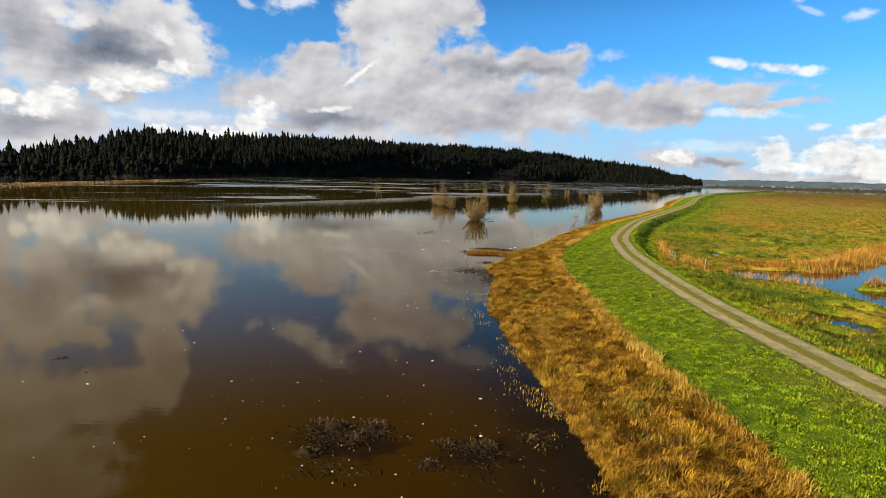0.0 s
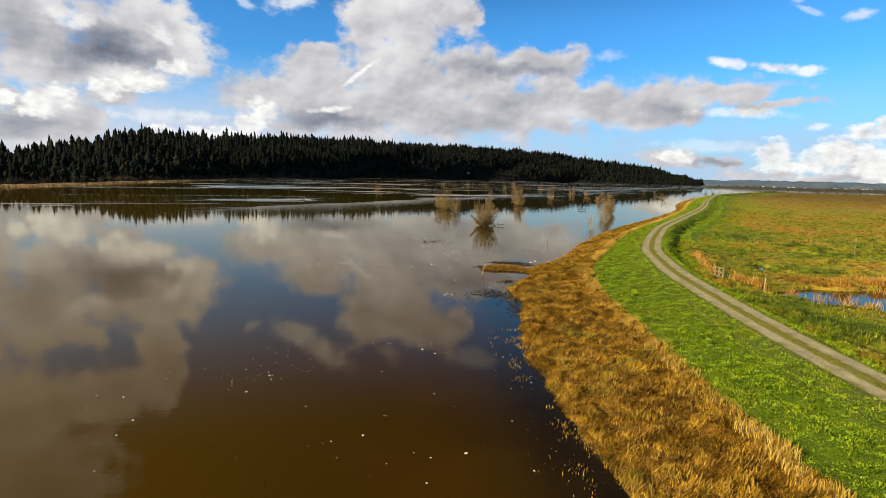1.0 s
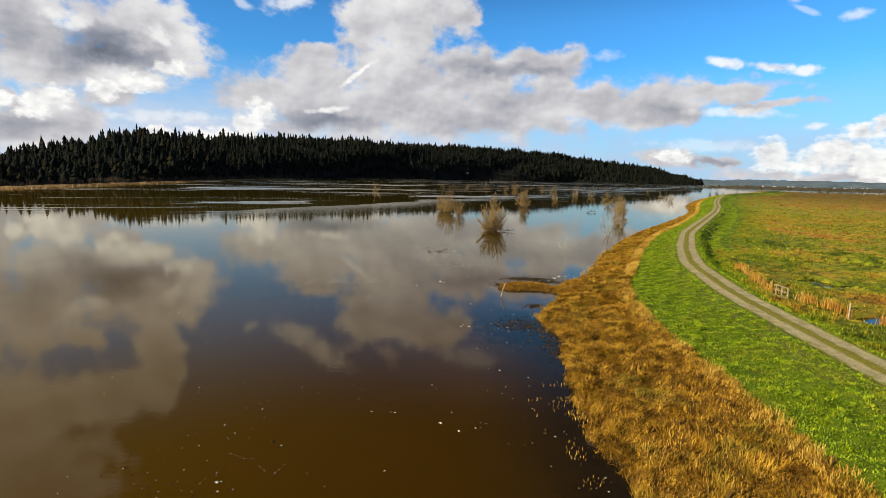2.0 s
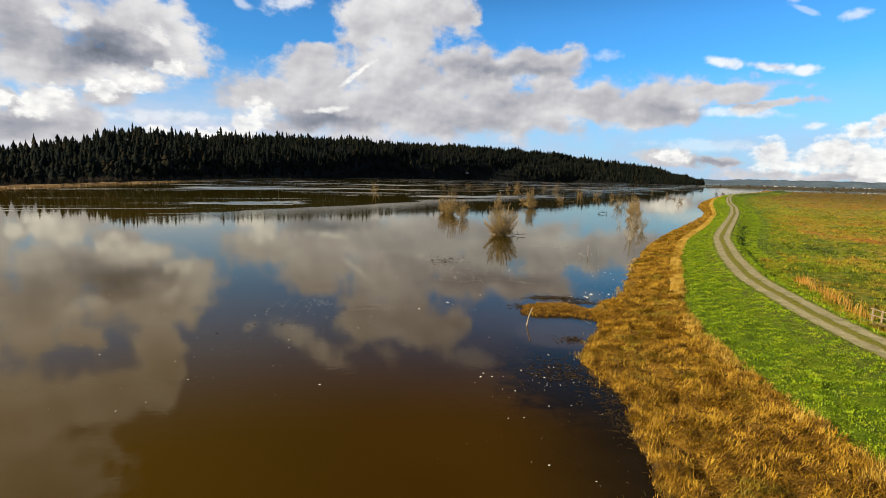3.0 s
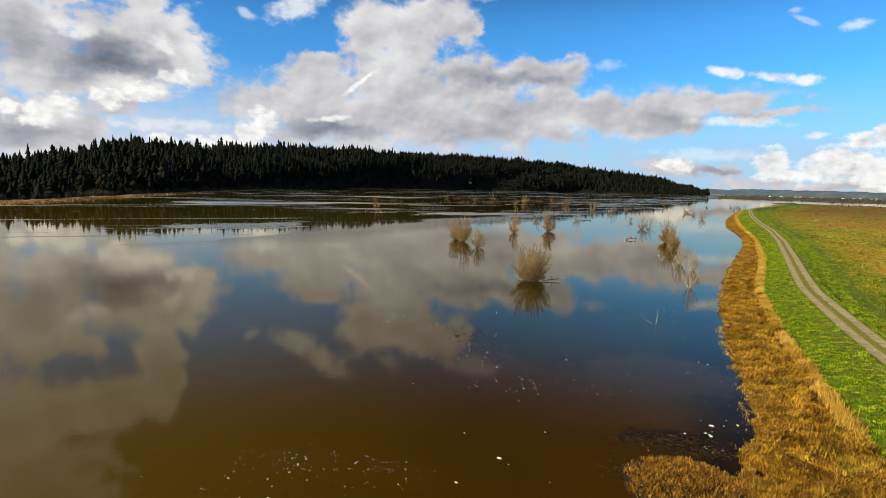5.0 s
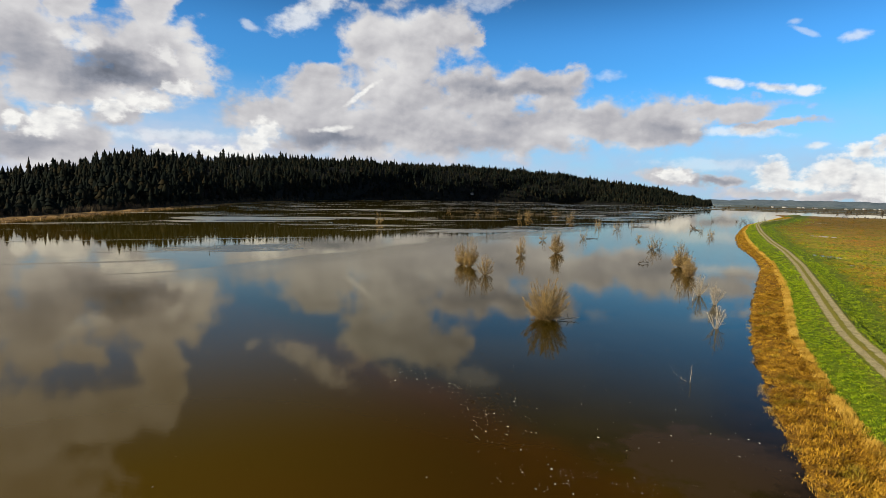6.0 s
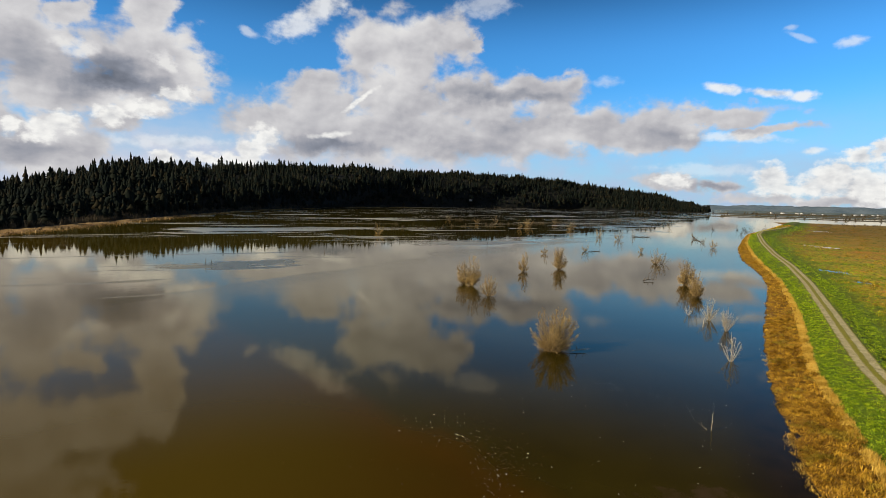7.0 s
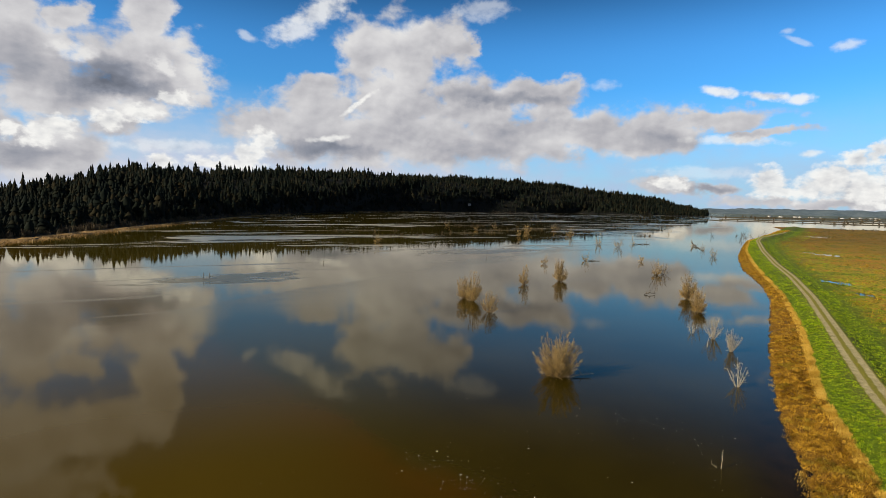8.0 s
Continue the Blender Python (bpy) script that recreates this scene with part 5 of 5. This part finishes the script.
chips("floating_foam", [(14.4, 89.0, 1.0, 1.2, 5), (6.6, 87.4, 1.2, 1.0, 4), (10.0, 76.2, 1.2, 0.7, 9), (-3, 72, 6, 3, 4), (-0.5, 56.3, 0.8, 0.6, 4)],
      M_FOAM, (0.09, 0.15), "larger white foam clots drifting on the brown water", seed=9)
chips("floating_leaves", [(-2, 22, 6, 3, 120), (-11.3, 36.2, 2, 1.6, 60), (-13, 67, 3.0, 3.5, 120), (-4, 96, 2.6, 5, 140), (4, 56, 2.6, 2.5, 160), (1, 19, 2, 1.5, 60), (3.6, 30, 0.9, 9, 160), (8, 75, 1.8, 1.0, 60)],
      M_MAT, (0.04, 0.10), "dark drowned leaves and stems floating on the water", seed=6)


def weed_mat(x, y, ax, ay, count, seed):
    """A drowned tangle of weed just breaking the surface."""
    r = np.random.default_rng(seed)
    paths = []
    for i in range(count):
        px, py = r.normal(0, ax * 0.5), r.normal(0, ay * 0.5)
        a, ln = r.uniform(0, 6.3), r.uniform(0.15, 0.5)
        h = r.uniform(0.01, 0.05)
        paths.append((np.array([(px, py, -0.03), (px + math.cos(a) * ln * 0.5, py + math.sin(a) * ln * 0.5, h), (px + math.cos(a) * ln, py + math.sin(a) * ln, -0.02)]),
                      np.array([0.010, 0.013, 0.006]) * r.uniform(0.7, 1.8)))
    ob = mesh_of("weed_mat", *tubes(paths, 3), M_MAT)
    ob.location = (x, y, 0)
    tagged(ob, "dark tangle of drowned weed breaking the water surface", "weed mat", "weed mats", kind="stuff")


for i, (x, y, ax, ay, k) in enumerate(((-4.0, 19.3, 1.7, 1.0, 220), (-2.6, 20.0, 0.9, 0.7, 110), (-3.8, 17.0, 1.6, 0.8, 90), (1.1, 18.8, 1.2, 0.7, 120), (1.3, 17.3, 1.6, 1.4, 70),
                                       (4.0, 19.6, 0.9, 0.9, 60), (3.4, 56.5, 2.6, 2.0, 420), (5.0, 54.0, 1.4, 2.0, 300), (6.4, 74.6, 2.4, 0.9, 420), (8.3, 73.2, 1.6, 0.8, 260), (3.2, 71.2, 1.0, 0.9, 140),
                                       (4.6, 50.5, 0.9, 2.0, 160), (-3.2, 94, 2.2, 3.2, 120), (-19.8, 27, 0.2, 0.2, 14), (5.2, 62.5, 1.2, 0.8, 150))):
    weed_mat(x, y, ax, ay, k, 300 + i)


def drowned_tussock(x, y, size, seed):
    """A dark hummock of drowned grass that just breaks the surface, with limp blades round its rim."""
    r = np.random.default_rng(seed)
    root = new("drowned_tussock")
    root.location = (x, y, 0)
    tagged(root, "dark waterlogged grass hummock just above the flood water", "tussock", "drowned tussocks")
    u, v = np.meshgrid(np.linspace(-1, 1, 22), np.linspace(-1, 1, 22), indexing="ij")
    px, py = u * size * 1.3, v * size
    z = 0.07 - 0.22 * (u ** 2 + v ** 2) + lumps(px + x, py + y, 0.35, seed) * 0.09 + lumps(px + x, py + y, 0.15, seed + 1) * 0.07
    smooth(mesh_of("hummock", np.stack([px, py, np.maximum(z, -0.2)], -1).reshape(-1, 3), grid_faces(*u.shape), M_MUD, root))
    n = int(300 * size)
    a, d = r.uniform(0, 6.3, n), np.sqrt(r.uniform(0.05, 1.1, n))
    pos = np.stack([np.cos(a) * d * size * 0.95, np.sin(a) * d * size * 0.72, np.full(n, -0.02) + 0.06 * (1 - d).clip(0, 1)], 1)
    mesh_of("fringe", *blades(pos, r.uniform(0.10, 0.26, n), r.uniform(0.015, 0.035, n), r.uniform(0.6, 1.5, n), a + r.normal(0, 0.8, n)), M_SODDEN, root, "limp brown and straw-coloured blades")


for i, (x, y, size) in enumerate(((-4.5, 20.2, 0.85), (-2.7, 20.3, 0.65), (-3.4, 19.2, 0.7), (-4.7, 18.0, 0.5), (1.5, 18.9, 0.75), (0.2, 19.0, 0.4), (-0.3, 17.4, 0.45), (3.4, 19.6, 0.45))):
    drowned_tussock(x, y, size, 340 + i)


# ---- the marsh side ----
def beam(name, a, b, thick, mat, parent):
    """A squared timber from a to b."""
    a, b = Vector(a), Vector(b)
    bm = bmesh.new()
    bmesh.ops.create_cube(bm, size=1.0)
    bmesh.ops.scale(bm, vec=(thick[0], thick[1], (b - a).length), verts=bm.verts)
    bmesh.ops.bevel(bm, geom=bm.edges[:], offset=min(thick) * 0.12, segments=1, affect="EDGES")
    turn = (b - a).to_track_quat("Z", "X").to_matrix().to_4x4()
    bmesh.ops.transform(bm, matrix=Matrix.Translation((a + b) / 2) @ turn, verts=bm.verts)
    me = bpy.data.meshes.new(name)
    bm.to_mesh(me)
    bm.free()
    me.materials.append(mat)
    ob = new(name, me)
    ob.parent = parent
    return ob


def build_railing():
    root = new("railing")
    root.location = (28.6, 66.6, 0.45)
    tagged(root, "pale weathered timber railing at the ditch crossing", "railing")
    for y in (0.85, 0.0, -0.85):
        beam("post", (0, y, -0.5), (0, y, 1.0), (0.10, 0.10), M_TIMBER, root)
    for h in (0.5, 0.95):
        beam("rail", (-0.078, 1.0, h), (-0.078, -1.0, h), (0.05, 0.12), M_TIMBER, root)
    for k in range(6):
        y = -0.85 + k * 0.34
        beam("deck_plank", (-0.9, y, 0.04), (-0.13, y, 0.04), (0.05, 0.31), M_TIMBER, root)


build_railing()
stake(59.5, 88.0, 2.6, (0.1, 0.0), 0.04, "weathered grey post standing in the marsh meadow", M_TIMBER).location.z = 0.3
stake(29.0, 58.9, 1.5, (0.05, 0.0), 0.07, "short orange-brown post beside the ditch", M_TIMBER).location.z = 0.2


def house(x, y, z, w, d, h, turn):
    root = new("house")
    root.matrix_world = pose(x, y, z, 0, 0, turn)
    tagged(root, "small white house far away", "house", "far houses")
    v = np.array([(-w, -d, 0), (w, -d, 0), (w, d, 0), (-w, d, 0), (-w, -d, h), (w, -d, h), (w, d, h), (-w, d, h), (-w, 0, h * 1.45), (w, 0, h * 1.45)])
    mesh_of("wall", v, [np.array([(0, 1, 5, 4), (1, 2, 6, 5), (2, 3, 7, 6), (3, 0, 4, 7)]), np.array([(4, 8, 7), (5, 6, 9)])], M_WALL, root)
    e = 0.5
    r = np.array([(-w - e, -d - e, h - 0.3), (w + e, -d - e, h - 0.3), (w + e, 0, h * 1.5), (-w - e, 0, h * 1.5), (w + e, d + e, h - 0.3), (-w - e, d + e, h - 0.3)])
    r2 = r + np.array([0, 0, 0.25])
    mesh_of("roof", np.concatenate([r, r2]), np.array([(0, 1, 2, 3), (3, 2, 4, 5), (6, 9, 8, 7), (9, 11, 10, 8), (0, 6, 7, 1), (5, 4, 10, 11), (0, 3, 9, 6), (3, 5, 11, 9), (1, 7, 8, 2), (2, 8, 10, 4)]), M_ROOF, root)
    for k in (-0.5, 0.0, 0.5):
        q = np.array([(w * k - 0.6, -d - 0.03, h * 0.35), (w * k + 0.6, -d - 0.03, h * 0.35), (w * k + 0.6, -d - 0.03, h * 0.75), (w * k - 0.6, -d - 0.03, h * 0.75)])
        q2 = q + np.array([0, 0.06, 0])
        mesh_of("window", np.concatenate([q, q2]), np.array([(0, 1, 2, 3), (0, 4, 5, 1), (1, 5, 6, 2), (2, 6, 7, 3), (3, 7, 4, 0)]), M_ROOF, root)


house(63, 1541, 18, 3.6, 3, 3.6, 5)
for i in range(44):
    u = i / 43
    house(1150 + 1250 * u + rng.uniform(-70, 70), 1980 - 420 * u + rng.uniform(-60, 60), -0.2, rng.uniform(2, 7), rng.uniform(3, 6), rng.uniform(1.6, 4.5), rng.uniform(-60, 60))


def build_far_flats():
    """Low dark islands and tree rows on the flooded plain beyond the marsh."""
    for i, (x0, y0, x1, y1, w, h) in enumerate(((520, 1180, 900, 900, 26, 0.8), (640, 1320, 1300, 1000, 30, 1.0), (700, 1050, 1500, 760, 34, 0.9), (760, 1600, 1900, 1250, 60, 1.2), (1000, 1900, 2600, 1500, 90, 1.5))):
        s = np.linspace(0, 1, 90)
        u = np.linspace(-1, 1, 5)
        ss, uu = np.meshgrid(s, u, indexing="ij")
        wide = w * (0.35 + 0.65 * np.abs(lumps(ss * 60, ss * 0, 6, 81 + i)))
        x = x0 + (x1 - x0) * ss + uu * wide * 0.5
        y = y0 + (y1 - y0) * ss + uu * wide + lumps(ss * 60, ss * 0, 9, 91 + i) * w
        z = h * (1 - uu ** 2) * 1.4 - 0.35 + lumps(x, y, 15, 95) * 0.3
        tagged(mesh_of("marsh_island", np.stack([x, y, z], -1).reshape(-1, 3), grid_faces(*x.shape)[:, ::-1], M_BRUSHLAND), "low dark strip of flooded marsh far out on the plain", "island", kind="structure")
        n = 70
        s = rng.random(n)
        k = np.stack([x0 + (x1 - x0) * s + rng.normal(0, w * 0.2, n), y0 + (y1 - y0) * s + rng.normal(0, w * 0.3, n), np.zeros(n)], 1)
        hh = rng.uniform(1.2, 4.5, n) * (1 + 0.3 * i)
        brush(k, hh, "brush_row", "row of dark leafless bushes far out on the plain", 400 + i)


def brush(base, height, name, label, seed):
    """Rough leafless bushes as fans of upright twigs."""
    r = np.random.default_rng(seed)
    k = 26
    n = len(base)
    pos = np.repeat(base, k, 0)
    h = np.repeat(height, k) * r.uniform(0.5, 1.0, n * k)
    pos = pos + np.stack([r.normal(0, 0.18, n * k) * h, r.normal(0, 0.18, n * k) * h, np.full(n * k, -0.3)], 1)
    v, f = blades(pos, h, h * 0.07, r.uniform(0, 0.6, n * k), r.uniform(0, 6.3, n * k))
    return tagged(mesh_of(name, v, f, M_DARKBRUSH), label, "bushes", kind="stuff")


def weed_bank(x, y, half, wide, seed):
    """A low ragged bank of drowned brush just above the water."""
    u, v = np.meshgrid(np.linspace(-1, 1, 60), np.linspace(-1, 1, 22), indexing="ij")
    px, py = x + u * half * 0.90 - v * wide * 0.43, y + u * half * 0.43 + v * wide * 0.90
    z = 0.16 - 0.34 * (u ** 2 + v ** 2) + lumps(px, py, wide * 0.8, seed) * 0.16 + lumps(px, py, wide * 0.3, seed + 1) * 0.10
    ob = mesh_of("weed_bank", np.stack([px, py, np.maximum(z, -0.3)], -1).reshape(-1, 3), grid_faces(*u.shape), M_BRUSHLAND)
    tagged(smooth(ob), "low dark bank of drowned brush and weed in the flood", "weed bank", "weed banks")
    r = np.random.default_rng(seed)
    k = max(6, int(half * 0.5))
    a = r.uniform(-0.7, 0.7, k)
    brush(np.stack([x + a * half * 0.9, y + a * half * 0.43 + r.normal(0, wide * 0.3, k), np.zeros(k)], 1), r.uniform(0.8, 3.2, k), "bank_brush", "thin bare twigs growing on a drowned bank", seed + 50)


M_BRUSHLAND = plain_material("dark_brushland", (0.03, 0.028, 0.014), (0.085, 0.065, 0.028), 0.08, 0.95, 0.3, 0.4)
build_far_flats()
# bare brush along the foot of the wooded hill and on the far marsh
s = rng.uniform(2.0, 9.5, 900)
bx, by, bz = hill_point(s, rng.uniform(0.03, 0.10, 900))
brush(np.stack([bx, by, bz], 1), rng.uniform(1.5, 5, 900), "shore_brush", "bare brown brush along the foot of the hill", 420)
bx = rng.uniform(170, 620, 420)
by = 880 - (bx - 380) * 0.62 - rng.uniform(0, 240, 420) * rng.random(420)
ok = bx > TOE(np.clip(by, 0, 990)) + 30
bx, by = bx[ok], by[ok]
brush(np.stack([bx, by, ground_z(bx, by)], 1), rng.uniform(0.8, 3.0, len(bx)), "marsh_brush", "dark leafless scrub on the far side of the marsh", 421)
for i, (x, y, half, wide) in enumerate(((10, 470, 40, 8), (48, 528, 46, 8), (84, 562, 28, 6), (122, 600, 40, 9), (128, 540, 18, 5), (178, 660, 42, 6), (235, 760, 50, 6), (-34, 420, 34, 6), (274, 735, 30, 5), (20, 610, 60, 8), (-70, 470, 40, 7), (150, 480, 12, 3))):
    weed_bank(x, y, half, wide, 500 + 3 * i)
